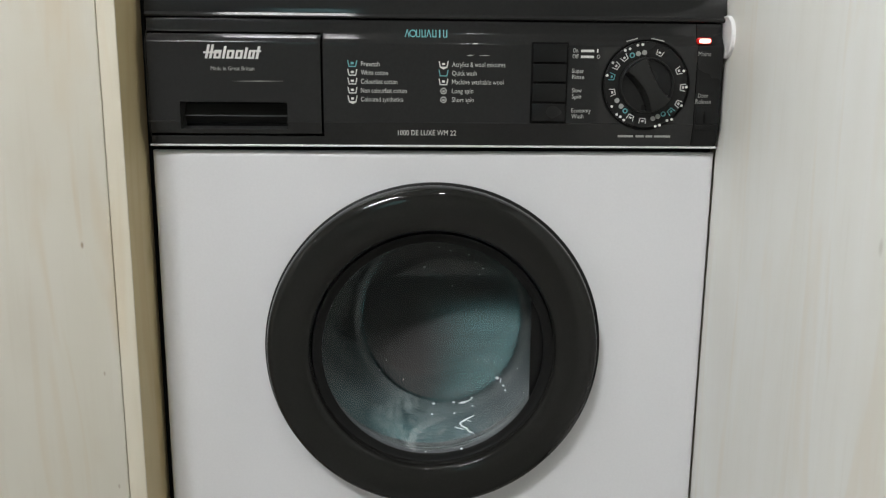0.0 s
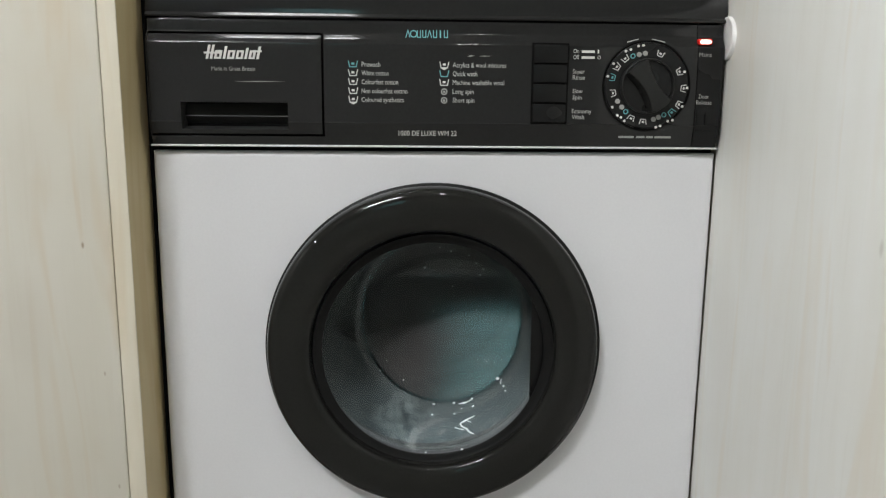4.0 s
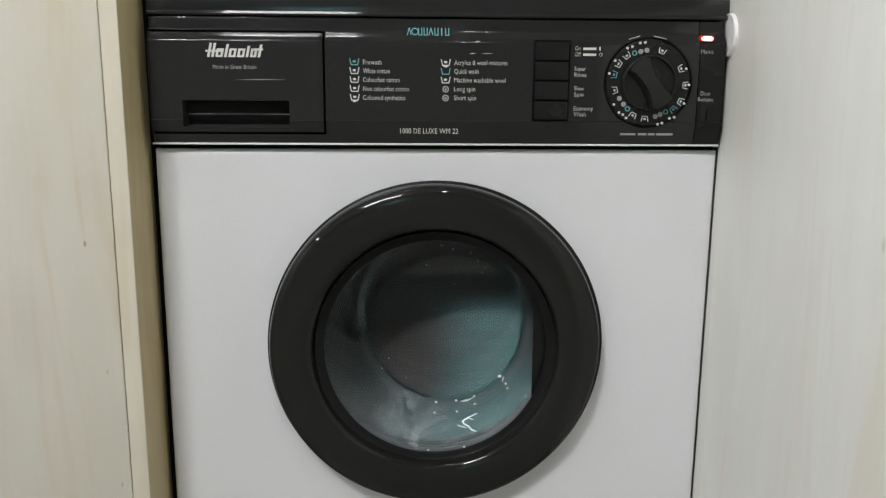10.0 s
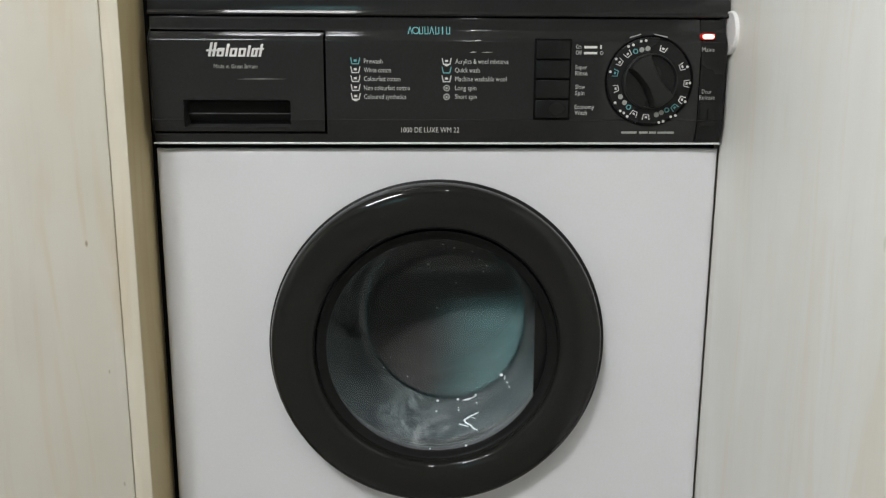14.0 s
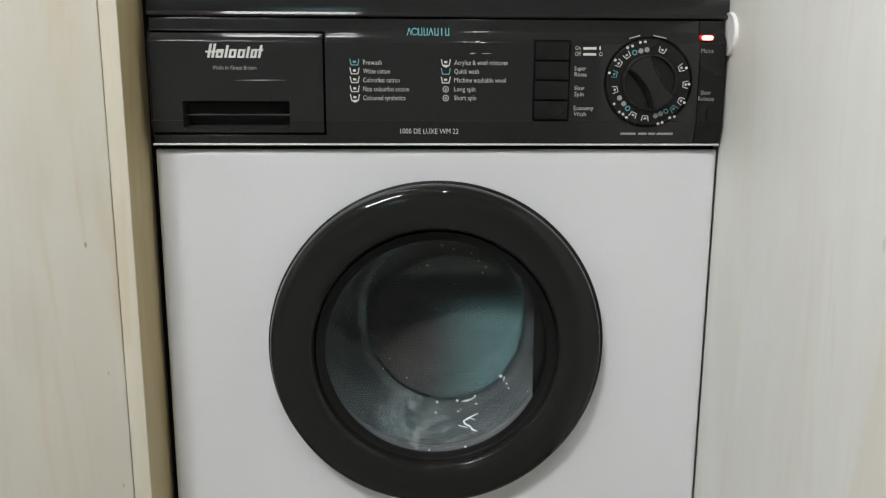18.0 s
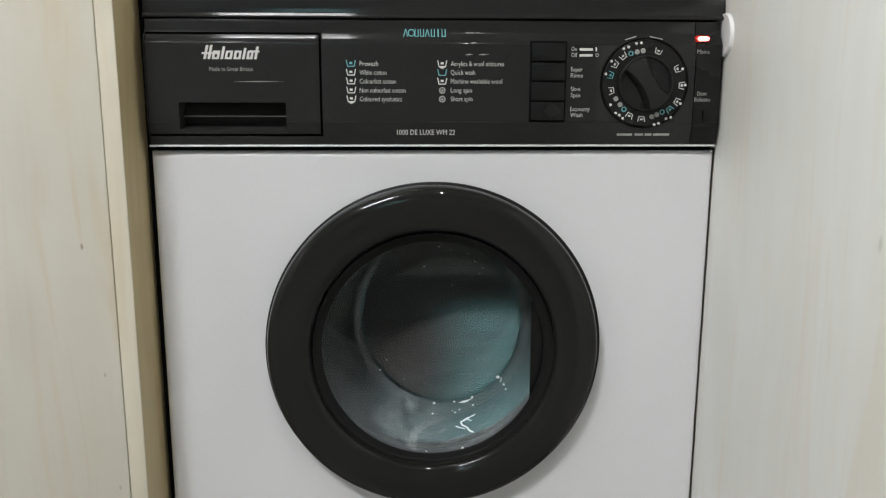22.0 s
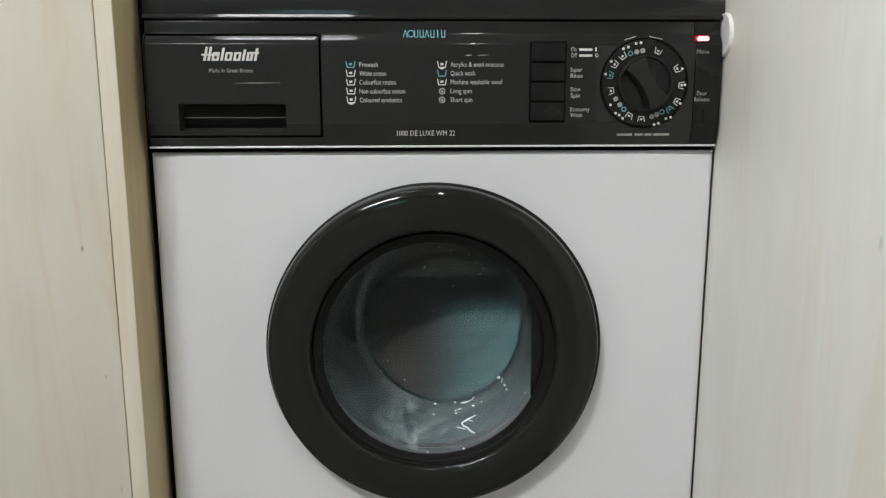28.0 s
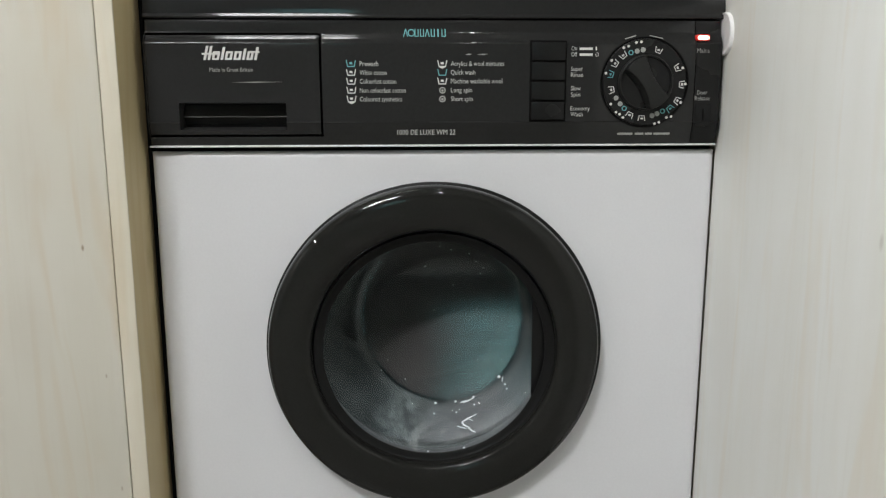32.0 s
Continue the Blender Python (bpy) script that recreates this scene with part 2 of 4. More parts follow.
tagged(part("floor", box(RX0 - 0.1, RX1 + 0.1, RY0 - 0.1, RY1 + 0.1, -0.1, 0.0), FLOOR, smooth=False), "grey-brown vinyl floor of the utility room", "floor", kind="structure")
tagged(part("ceiling", box(RX0 - 0.1, RX1 + 0.1, RY0 - 0.1, RY1 + 0.1, RH, RH + 0.1), CEILING, smooth=False), "white painted flat ceiling", "ceiling", kind="structure")
tagged(part("wall_north", box(RX0, RX1, RY1, RY1 + 0.1, 0, RH), WALL, smooth=False), "cream painted wall behind the appliances", "wall", kind="structure")
tagged(part("wall_west", box(RX0 - 0.1, RX0, RY0 - 0.1, RY1 + 0.1, 0, RH), WALL, smooth=False), "cream painted plain wall", "wall", kind="structure")
tagged(part("wall_east", box(RX1, RX1 + 0.1, RY0 - 0.1, RY1 + 0.1, 0, RH), WALL, smooth=False), "cream painted plain wall", "wall", kind="structure")
south = box(RX0, WIN[0], RY0 - 0.1, RY0, 0, RH)
for x0, x1, z0, z1 in ((WIN[1], RX1, 0, RH), (WIN[0], WIN[1], 0, WIN[2]), (WIN[0], WIN[1], WIN[3], RH)):
    box(x0, x1, RY0 - 0.1, RY0, z0, z1, bm=south)
tagged(part("wall_south", south, WALL, smooth=False), "cream painted wall with a window opening", "wall", kind="structure")

# window out of view, placed so its reflection falls on the bowl's end
window = thing("window_1", "white framed window, out of view, with a glowing backdrop outside", "window", kind="structure")
for x0, x1, z0, z1 in ((WIN[0], WIN[0] + 0.05, WIN[2], WIN[3]), (WIN[1] - 0.05, WIN[1], WIN[2], WIN[3]), (WIN[0] + 0.05, WIN[1] - 0.05, WIN[3] - 0.05, WIN[3]), (WIN[0] + 0.05, WIN[1] - 0.05, WIN[2], WIN[2] + 0.05)):
    part("frame_bar", box(x0, x1, RY0 - 0.08, RY0 - 0.03, z0, z1, 0.004), WHITE_PLASTIC, window)
pane = part("pane", box(WIN[0] + 0.05, WIN[1] - 0.05, RY0 - 0.058, RY0 - 0.054, WIN[2] + 0.05, WIN[3] - 0.05), PANE, window, smooth=False)
pane.visible_shadow = False

# unseen backdrop, its glow shaped for the turquoise reflection: brightest low down to one side
n = Nodes("reflection_backdrop")
split = n.node("ShaderNodeSeparateXYZ", Vector=n.coord)
streak = n.noise(1.8, (0.10, 1, 5.5), 3, 0.65)
glow_x = n.node("ShaderNodeMapRange", Value=split.outputs[0], From_Min=-1.81, From_Max=-0.965, To_Min=0.0, To_Max=1.0)
glow_z = n.node("ShaderNodeMapRange", Value=split.outputs[2], From_Min=2.55, From_Max=3.05, To_Min=1.0, To_Max=0.0)
for k in (glow_x, glow_z):
    k.interpolation_type = "SMOOTHSTEP"
power = glow_x.outputs[0]
fine_streak = n.noise(3.1, (0.05, 1, 9.0), 4, 0.7)
for other in (glow_z.outputs[0], n.span(streak, 0.6, 1.3, 0.35, 0.68), n.span(fine_streak, 0.82, 1.22, 0.36, 0.66)):
    times = n.node("ShaderNodeMath", Value=power)
    times.operation = "MULTIPLY"
    n.put(times, 1, other)
    power = times.outputs[0]
scaled = n.node("ShaderNodeMath", Value=power)
scaled.operation = "MULTIPLY"
n.put(scaled, 1, 3.3)
BACKDROP_GLOW = n.set(Base_Color=(0.02, 0.03, 0.03, 1), Emission_Color=(0.42, 0.92, 0.95, 1), Emission_Strength=scaled.outputs[0], Roughness=1.0)
tagged(part("backdrop", box(-3.5, 5, -8.02, -8.0, -0.5, 5.5), BACKDROP_GLOW, smooth=False), "unseen glowing backdrop shaped for the bowl's turquoise reflection", "backdrop", kind="structure")

# ---- ceiling lamps ----
fitting = thing("tube_lamp", "white ceiling batten with a lit fluorescent tube", "lamp")
part("housing", box(TUBE[0] - TUBE_HALF - 0.04, TUBE[0] + TUBE_HALF + 0.04, TUBE[1] - 0.03, TUBE[1] + 0.03, TUBE[2] + 0.03, RH, 0.006), WHITE_PLASTIC, fitting)
bm = lathe([(0.0125, -TUBE_HALF), (0.0125, TUBE_HALF)], 0, 0, 16, closed=False, cap_start=True, cap_end=True)
part("tube", place(bm, Matrix.Translation((TUBE[0], TUBE[1], TUBE[2] + 0.016)) @ Matrix.Rotation(radians(90), 4, "Z")), TUBE_GLOW, fitting)
for sx in (-1, 1):
    x = TUBE[0] + sx * (TUBE_HALF + 0.015)
    part("lamp_holder", box(x - 0.012, x + 0.012, TUBE[1] - 0.018, TUBE[1] + 0.018, TUBE[2] + 0.002, TUBE[2] + 0.036, 0.003), WHITE_PLASTIC, fitting)
# strip lamp out of view, added for the highlight on drawer and lid
strip = thing("strip_lamp", "unseen slim strip light added for the drawer's highlight", "lamp")
part("housing", box(STRIP[0] - STRIP_HALF - 0.012, STRIP[0] + STRIP_HALF + 0.012, STRIP[1] - 0.028, STRIP[1] + 0.028, STRIP[2] + 0.012, RH, 0.003), WHITE_PLASTIC, strip)
part("diffuser", box(STRIP[0] - STRIP_HALF, STRIP[0] + STRIP_HALF, STRIP[1] - 0.02, STRIP[1] + 0.02, STRIP[2] + 0.002, STRIP[2] + 0.0125, 0.003), STRIP_GLOW, strip)
first = None
for s in SPOTS:
    if first is None:
        first = thing("downlight", "small round recessed downlight, lit", "lamp", "ceiling downlights")
        turn = Matrix.Rotation(radians(-90), 4, "X")
        part("bezel", place(lathe([(0.036, 0), (0.047, 0), (0.047, 0.006), (0.042, 0.010), (0.036, 0.008)], 0, 0, 32), Matrix.Translation((0, 0, 0.015)) @ turn), WHITE_PLASTIC, first)
        part("bulb", place(lathe([(0.002, 0.004), (0.034, 0.004), (0.034, 0.0), (0.002, 0.0)], 0, 0, 24, False, cap_start=True, cap_end=True), Matrix.Translation((0, 0, 0.012)) @ turn), BULB_GLOW, first)
        first.matrix_world = pose(s[0], s[1], RH - 0.0155)
    else:
        copy_thing(first, pose(s[0], s[1], RH - 0.0155))

# ---- cabinet beside the machine: end panel and closed door ----
left = thing("base_cabinet", "pale birch laminate base cabinet with a closed door", "cabinet")
PX0, PX1, PY = -0.3232, -0.3054, -0.062
part("end_panel", box(PX0, PX1, PY + 0.001, 0.60, 0.0, 0.87, 0.0008), SHADED_WOOD, left, "end board with shade and warm bounce in its tan")
part("edge_strip", box(PX0 + 0.0003, PX1 - 0.0002, PY - 0.0004, PY + 0.0022, 0.0, 0.87, 0.0010, 3), EDGE_WOOD, left, "cream edging strip")
part("door", box(-0.922, PX0 - 0.0004, PY - 0.0006, PY + 0.0175, 0.10, 0.866, 0.0012, 3), LEFT_WOOD, left, "pale birch door, faintly streaked")
part("end_panel", box(-0.925, -0.907, PY + 0.02, 0.60, 0.0, 0.87, 0.0008), EDGE_WOOD, left)
part("back_panel", box(-0.907, PX0, 0.585, 0.60, 0.10, 0.87), EDGE_WOOD, left)
part("top_panel", box(-0.907, PX0, PY + 0.02, 0.585, 0.852, 0.87, 0.0008), EDGE_WOOD, left)
part("plinth", box(-0.907, PX0, 0.0, 0.016, 0.0, 0.10, 0.0008), EDGE_WOOD, left)

# ---- cabinet on the other side: its door stands wide open beside the machine ----
right = thing("base_cabinet", "pale laminate cabinet housing with its door wide open", "cabinet")
part("side_panel", box(0.3020, 0.3200, 0.0046, 0.60, 0.0, 0.87, 0.0010, 3), EDGE_WOOD, right, "cream edged side board")
DX = 0.2972
leaf = part("door", box(DX, DX + 0.018, -0.606, 0.0040, 0.10, 0.866, 0.0010, 3), RIGHT_WOOD, right, "pale whitish door standing open, seen from inside")
cy, cz = -0.0073, 0.7942
bm = lathe([(0.0005, -0.0030), (0.0190, -0.0030), (0.0196, -0.0038), (0.0206, -0.0040), (0.0215, -0.0034), (0.0219, -0.0020), (0.0220, 0.0)], 0, 0, 48, False, cap_start=True, cap_end=True)
part("hinge_cap", place(bm, Matrix.Translation((DX, cy, cz)) @ Matrix.Rotation(radians(-90), 4, "Z")), WHITE_PLASTIC, leaf, "round white plastic cap")
part("side_panel", box(0.90, 0.918, 0.004, 0.60, 0.0, 0.87, 0.0010), EDGE_WOOD, right)
part("back_panel", box(0.3200, 0.90, 0.585, 0.60, 0.10, 0.87), EDGE_WOOD, right)
part("top_panel", box(0.3200, 0.90, 0.004, 0.585, 0.852, 0.87, 0.0008), EDGE_WOOD, right)
part("bottom_panel", box(0.3200, 0.90, 0.004, 0.585, 0.10, 0.118, 0.0008), EDGE_WOOD, right)
part("plinth", box(0.3200, 0.90, 0.05, 0.066, 0.0, 0.10, 0.0008), EDGE_WOOD, right)

# ---- the washing machine ----
machine = thing("washing_machine", "white front-loading washing machine with black panel and door, spinning", "washing machine")
HW = 0.2962
FX0, FX1 = -0.2945, 0.2925  # black panel and lid, narrowed to fit their edges in the camera's view
CX, CZ = -0.0048, 0.4610  # axis of door and drum


def fascia_y(z):
    """How far forward the fascia stands at a height: flat face, foot leaning in, top rolled back."""
    zs = (0.680, 0.7052, 0.7062, 0.7078, 0.7832, 0.7842, 0.7848, 0.7854, 0.7868, 0.7882, 0.7895, 0.7910, 0.7925, 0.7945, 0.7955, 0.7970, 0.8078, 0.8100)
    ys = (-0.0062, -0.01345, -0.01251, -0.01248, -0.01220, -0.01218, -0.01200, -0.01170, -0.01089, -0.01005, -0.009075, -0.00794, -0.00680, -0.00528, -0.00481, -0.00452, -0.00290, -0.00260)
    return float(np.interp(z, zs, ys))


FASCIA_Z = [0.6822, 0.684, 0.6905, 0.693, 0.6974, 0.7035, 0.7052, 0.7062, 0.7078, 0.7239, 0.755, 0.7832, 0.7842, 0.7848, 0.7854, 0.7868, 0.7882, 0.7895, 0.7910, 0.7925, 0.7945, 0.7955, 0.7970, 0.8030, 0.8078]


def slab(x0, x1, z0, z1, back=0.03, cut=(), bevel=0.0, corner=0.0, deep=False):
    """A piece of the fascia's skin with its four edges turned back; cut is an opening x0, x1, z0, z1."""
    xs = sorted({x0, x0 + 0.003, x0 + 0.006, x1 - 0.009, x1 - 0.006, x1, *(c for c in cut[:2]), *(c + d for c in cut[:2] for d in (-0.004, 0.004) if x0 + 0.007 < c + d < x1 - 0.010)})
    zs = sorted({z0, z1, *(z for z in FASCIA_Z if z0 < z < z1), *(c for c in cut[2:])})
    bm = bmesh.new()
    grid = [[bm.verts.new((x, fascia_y(z), z)) for x in xs] for z in zs]
    for j in range(len(zs) - 1):
        for i in range(len(xs) - 1):
            if cut and xs[i] >= cut[0] and xs[i + 1] <= cut[1] and zs[j] >= cut[2] and zs[j + 1] <= cut[3]:
                continue
            bm.faces.new((grid[j][i], grid[j][i + 1], grid[j + 1][i + 1], grid[j + 1][i]))
    rim = [e for e in bm.edges if e.is_boundary and (deep or not cut or not all(cut[0] - 1e-6 <= v.co.x <= cut[1] + 1e-6 and cut[2] - 1e-6 <= v.co.z <= cut[3] + 1e-6 for v in e.verts))]
    out = bmesh.ops.extrude_edge_only(bm, edges=rim)
    for v in out["geom"]:
        if isinstance(v, bmesh.types.BMVert):
            v.co.y = back
    if corner:
        bmesh.ops.bevel(bm, geom=[e for e in bm.edges if all(abs(v.co.x - x1) < 1e-5 and abs(v.co.z - z1) < 1e-5 for v in e.verts)], offset=corner, segments=5, affect="EDGES", profile=0.5)
    if bevel:
        bm.normal_update()
        sharp = [e for e in bm.edges if len(e.link_faces) == 2 and e.calc_face_angle() > 1.2]
        bmesh.ops.bevel(bm, geom=sharp, offset=bevel, segments=3, affect="EDGES", profile=0.5)
    return bm


# body
def front_sheet():
    """White front with a round opening and rolled outer edges."""
    x0, x1, z0, z1, n = -0.2980, HW, 0.075, 0.6744, 128
    angles = sorted([math.tau * i / n for i in range(n)] + [math.atan2(z - CZ, x - CX) % math.tau for x in (x0, x1) for z in (z0, z1)])

    def edge(shrink, y, low=None):
        low = shrink if low is None else low
        loop = []
        for a in angles:
            c, s = math.cos(a), math.sin(a)
            t = min(((x1 - CX) / c if c > 1e-9 else (x0 - CX) / c if c < -1e-9 else 9), ((z1 - CZ) / s if s > 1e-9 else (z0 - CZ) / s if s < -1e-9 else 9))
            loop.append((min(max(CX + t * c, x0 + shrink), x1 - shrink), y, min(max(CZ + t * s, z0 + low), z1 - low)))
        return loop

    def hole(r, y):
        return [(CX + r * math.cos(a), y, CZ + r * math.sin(a)) for a in angles]

    bm = rings([hole(0.165, 0.03), hole(0.165, 0.004), hole(0.169, 0.0), hole(0.172, 0.0), hole(0.192, 0.0), edge(0.050, 0.0, 0.0068), edge(0.038, 0.0, 0.0068), edge(0.026, 0.0, 0.0068), edge(0.015, 0.0, 0.0068), edge(0.0068, 0.0), edge(0.0045, 0.0), edge(0.0022, 0.0006), edge(0.0007, 0.0021), edge(0.0, 0.0045), edge(0.0, 0.03)])
    for v in bm.verts:  # the sheet bends back a little towards both sides
        near = max(0.0, 0.048 - min(v.co.x - x0, x1 - v.co.x)) / 0.048
        if v.co.y < 0.01:
            v.co.y += 0.0028 * near * near
    return bm


part("front_panel", front_sheet(), ENAMEL, machine, "glossy white enamelled front")
for sx in (-1, 1):
    part("side_panel", box(sx * HW - 0.003, sx * HW + 0.003, 0.0305, 0.555, 0.02, 0.806, 0.001), SIDE_SHADE, machine, "side coloured dark brown for the shade in the gap")
part("back_panel", box(-HW + 0.004, HW - 0.004, 0.55, 0.555, 0.02, 0.806), ENAMEL, machine)
part("kick_plate", box(-HW, HW, 0.012, 0.03, 0.012, 0.072, 0.002), BLACK_MATT, machine)
for x in (-0.25, 0.25):
    for y in (0.06, 0.5):
        part("foot", place(lathe([(0.002, 0.0), (0.022, 0.0), (0.022, 0.008), (0.010, 0.012), (0.010, 0.03), (0.002, 0.03)], 0, 0, 20, False, cap_start=True, cap_end=True), Matrix.Translation((x, y, 0)) @ Matrix.Rotation(radians(90), 4, "X")), RUBBER, machine)

# lid with a rolled lip
lip = [(0.03, 0.8090), (-0.0040, 0.8090), (-0.0052, 0.8095), (-0.0059, 0.8103), (-0.0060, 0.8112), (-0.00512, 0.8124), (-0.0041, 0.8138), (-0.0042, 0.8147), (-0.0027, 0.8235), (-0.0007, 0.8350), (0.0040, 0.8450), (0.0135, 0.85), (0.556, 0.85), (0.556, 0.82), (0.03, 0.82)]
part("lid", rings([[(x, y, z) for y, z in lip] for x in (FX0 - 0.001, FX1 + 0.0038)], cap_start=True, cap_end=True), BLACK, machine, "black top with a rolled front lip")

# trim between panel and front: gap's shade as near-black strip, bright bead, dark bead
part("gap_strip", box(-HW + 0.001, HW - 0.001, 0.014, 0.03, 0.6705, 0.6799), SHADE_BLACK, machine)
part("trim_strip", box(-HW, HW - 0.0028, -0.0086, 0.02, 0.6800, 0.6820, 0.0008, 3), CHROME, machine, "thin bright metal trim strip")

# near-black strip added for the shade in the slit beside the machine
part("slit_shade", box(-0.3022, -0.2986, 0.006, 0.030, 0.02, 0.846, 0.001), SHADE_BLACK, machine, "near-black strip standing for the shade in the slit")

# fascia
DRAWER = (-0.2938, -0.1203, 0.6930, 0.7925)
OPENING = (DRAWER[0] - 0.0004, DRAWER[1] + 0.0020, DRAWER[2] - 0.0020, DRAWER[3] + 0.0020)
bm = slab(FX0, 0.2655, 0.6822, 0.8078, cut=OPENING, bevel=0.0007, deep=True)
# rounded inner corner of the drawer's opening
ox, oz, orad = OPENING[1], OPENING[3], 0.0042
arc = [(ox - orad + orad * math.sin(math.pi / 2 * i / 6), oz - orad + orad * math.cos(math.pi / 2 * i / 6)) for i in range(7)]
fillet = bmesh.new()
fan = [fillet.verts.new((x, fascia_y(oz) + 0.0002, z)) for x, z in arc + [(ox + 0.0004, oz + 0.0004)]]
fillet.faces.new(fan)
skirt = [fillet.verts.new((x, 0.010, z)) for x, z in arc]
for i in range(6):
    fillet.faces.new((fan[i], fan[i + 1], skirt[i + 1], skirt[i]))
panel = part("control_panel", merge(bm, fillet), BLACK, machine, "glossy black plastic control panel with printed programme list")
part("end_cover", slab(0.2660, FX1, 0.6822, 0.8078, bevel=0.0006), BLACK_MATT, machine, "dark end cover beside the dial")
part("panel_backing", box(FX0 + 0.001, FX1 - 0.001, 0.010, 0.03, 0.683, 0.8086), SHADE_BLACK, machine)

# soap drawer with a grip recess
GRIP = (-0.2630, -0.1550, 0.6979, 0.7252)
drawer = part("soap_drawer", slab(*DRAWER, back=0.012, cut=GRIP, bevel=0.0010, corner=0.0034), BLACK, machine, "black soap drawer with a recessed grip")
bm = bmesh.new()
g0, g1, h0, h1 = GRIP
front = [bm.verts.new((x, fascia_y(z), z)) for x, z in ((g0, h0), (g1, h0), (g1, h1), (g0, h1))]
mid = [bm.verts.new((x, y, z)) for x, y, z in ((g0 + 0.001, 0.013, h0 + 0.0020), (g1 - 0.001, 0.013, h0 + 0.0020), (g1 - 0.001, 0.011, h1 - 0.001), (g0 + 0.001, 0.011, h1 - 0.001))]
ridge = [bm.verts.new((x, 0.0015, h0 + 0.0125)) for x in (g0 + 0.001, g1 - 0.001)]
for f in ((front[0], front[1], mid[1], mid[0]), (front[1], front[2], mid[2], ridge[1], mid[1]), (front[2], front[3], mid[3], mid[2]), (front[3], front[0], mid[0], ridge[0], mid[3]), (mid[0], mid[1], ridge[1], ridge[0]), (ridge[0], ridge[1], mid[2], mid[3])):
    bm.faces.new(f)
part("grip_recess", bm, GRIP_BLACK, drawer, "deep dark finger recess", smooth=False)


# ---- printing ----
def printed(name, outlines, material, parent, label="", proud=0.0006):
    """Thin printed shapes, each an outline of (x, z), standing on the fascia."""
    bm = bmesh.new()
    for o in outlines:
        piece = prism(o, -proud, 0.0004)
        for v in piece.verts:
            v.co.y += fascia_y(v.co.z) if parent.name != "programme_dial" else -0.0148
        merge(bm, piece)
    return part(name, bm, material, parent, label, smooth=False)


def bar(x0, x1, z0, z1, slant=0.0):
    return [(x0, z0), (x1, z0), (x1 + slant, z1), (x0 + slant, z1)]


def lettering(body, x0, x1, z, height, material, parent):
    """Words of a given width, centred on the height z."""
    curve = bpy.data.curves.new("lettering", "FONT")
    curve.body, curve.size, curve.extrude, curve.resolution_u = body, 1.0, 0.0, 2
    ob = bpy.data.objects.new("lettering", curve)
    scene.collection.objects.link(ob)
    bpy.context.view_layer.update()
    me = bpy.data.meshes.new_from_object(ob.evaluated_get(bpy.context.evaluated_depsgraph_get()))
    bpy.data.objects.remove(ob)
    bpy.data.curves.remove(curve)
    co = np.array([v.co[:] for v in me.vertices])
    lo, hi = co.min(0), co.max(0)
    sx, sz = (x1 - x0) / (hi[0] - lo[0]), height / 0.72
    for v in me.vertices:
        zz = z + (v.co.y - 0.30) * sz
        v.co = (x0 + (v.co.x - lo[0]) * sx, fascia_y(zz) - 0.0006, zz)
    me.name = "lettering"
    me.materials.clear()
    me.materials.append(material)
    made = new("lettering", me)
    made.parent = parent
    return made


def tub(x, z, w, h, material, parent, turn=0.0, fill=True, name="wash_symbol", keel=False):
    """A wash-tub sign: slanting sides, a bottom and a small block inside; some with a pointed keel."""
    t = 0.00095 * w / 0.0102
    shapes = [bar(-0.36 * w, 0.36 * w, -0.5 * h, -0.5 * h + t), [(-0.36 * w, -0.5 * h), (-0.36 * w + t, -0.5 * h), (-0.5 * w + t, 0.5 * h), (-0.5 * w, 0.5 * h)], [(0.36 * w - t, -0.5 * h), (0.36 * w, -0.5 * h), (0.5 * w, 0.5 * h), (0.5 * w - t, 0.5 * h)]]
    if fill:
        shapes.append(bar(-0.16 * w, 0.14 * w, -0.10 * h, 0.22 * h))
    if keel:
        shapes.append([(-0.34 * w, -0.5 * h), (0.0, -0.78 * h), (0.34 * w, -0.5 * h)])
    c, s = math.cos(turn), math.sin(turn)
    printed(name, [[(x + a * c - b * s, z + a * s + b * c) for a, b in o] for o in shapes], material, parent)


def disc(x, z, r, n=10):
    return [(x + r * math.cos(math.tau * i / n), z + r * math.sin(math.tau * i / n)) for i in range(n)]


def ring_shapes(x, z, r, t, n=12):
    out = []
    for i in range(n):
        a, b = math.tau * i / n, math.tau * (i + 1) / n
        out.append([(x + k * math.cos(q), z + k * math.sin(q)) for k, q in ((r, a), (r, b), (r - t, b), (r - t, a))])
    return out


# maker's mark: plain slanting strokes with one long cross stroke
mx0, mx1, mz = -0.2358, -0.1813, 0.7733
marks, x = [], mx0
# width of each stroke group in units, how far it rises and falls, and whether it is a slanting frame
strokes = ((0.30, 0.0085, 0.0052, 0), (0.30, 0.0085, 0.0052, 0), (0.85, 0.0032, 0.0052, 1), (0.30, 0.0072, 0.0052, 0), (0.85, 0.0032, 0.0052, 1), (0.85, 0.0032, 0.0052, 1), (0.30, 0.0058, 0.0052, 0), (0.75, 0.0032, 0.0052, 1), (0.30, 0.0072, 0.0052, 0))
pitch = (mx1 - mx0) / (sum(k[0] for k in strokes) + 0.20 * len(strokes))
pen = pitch * 0.28
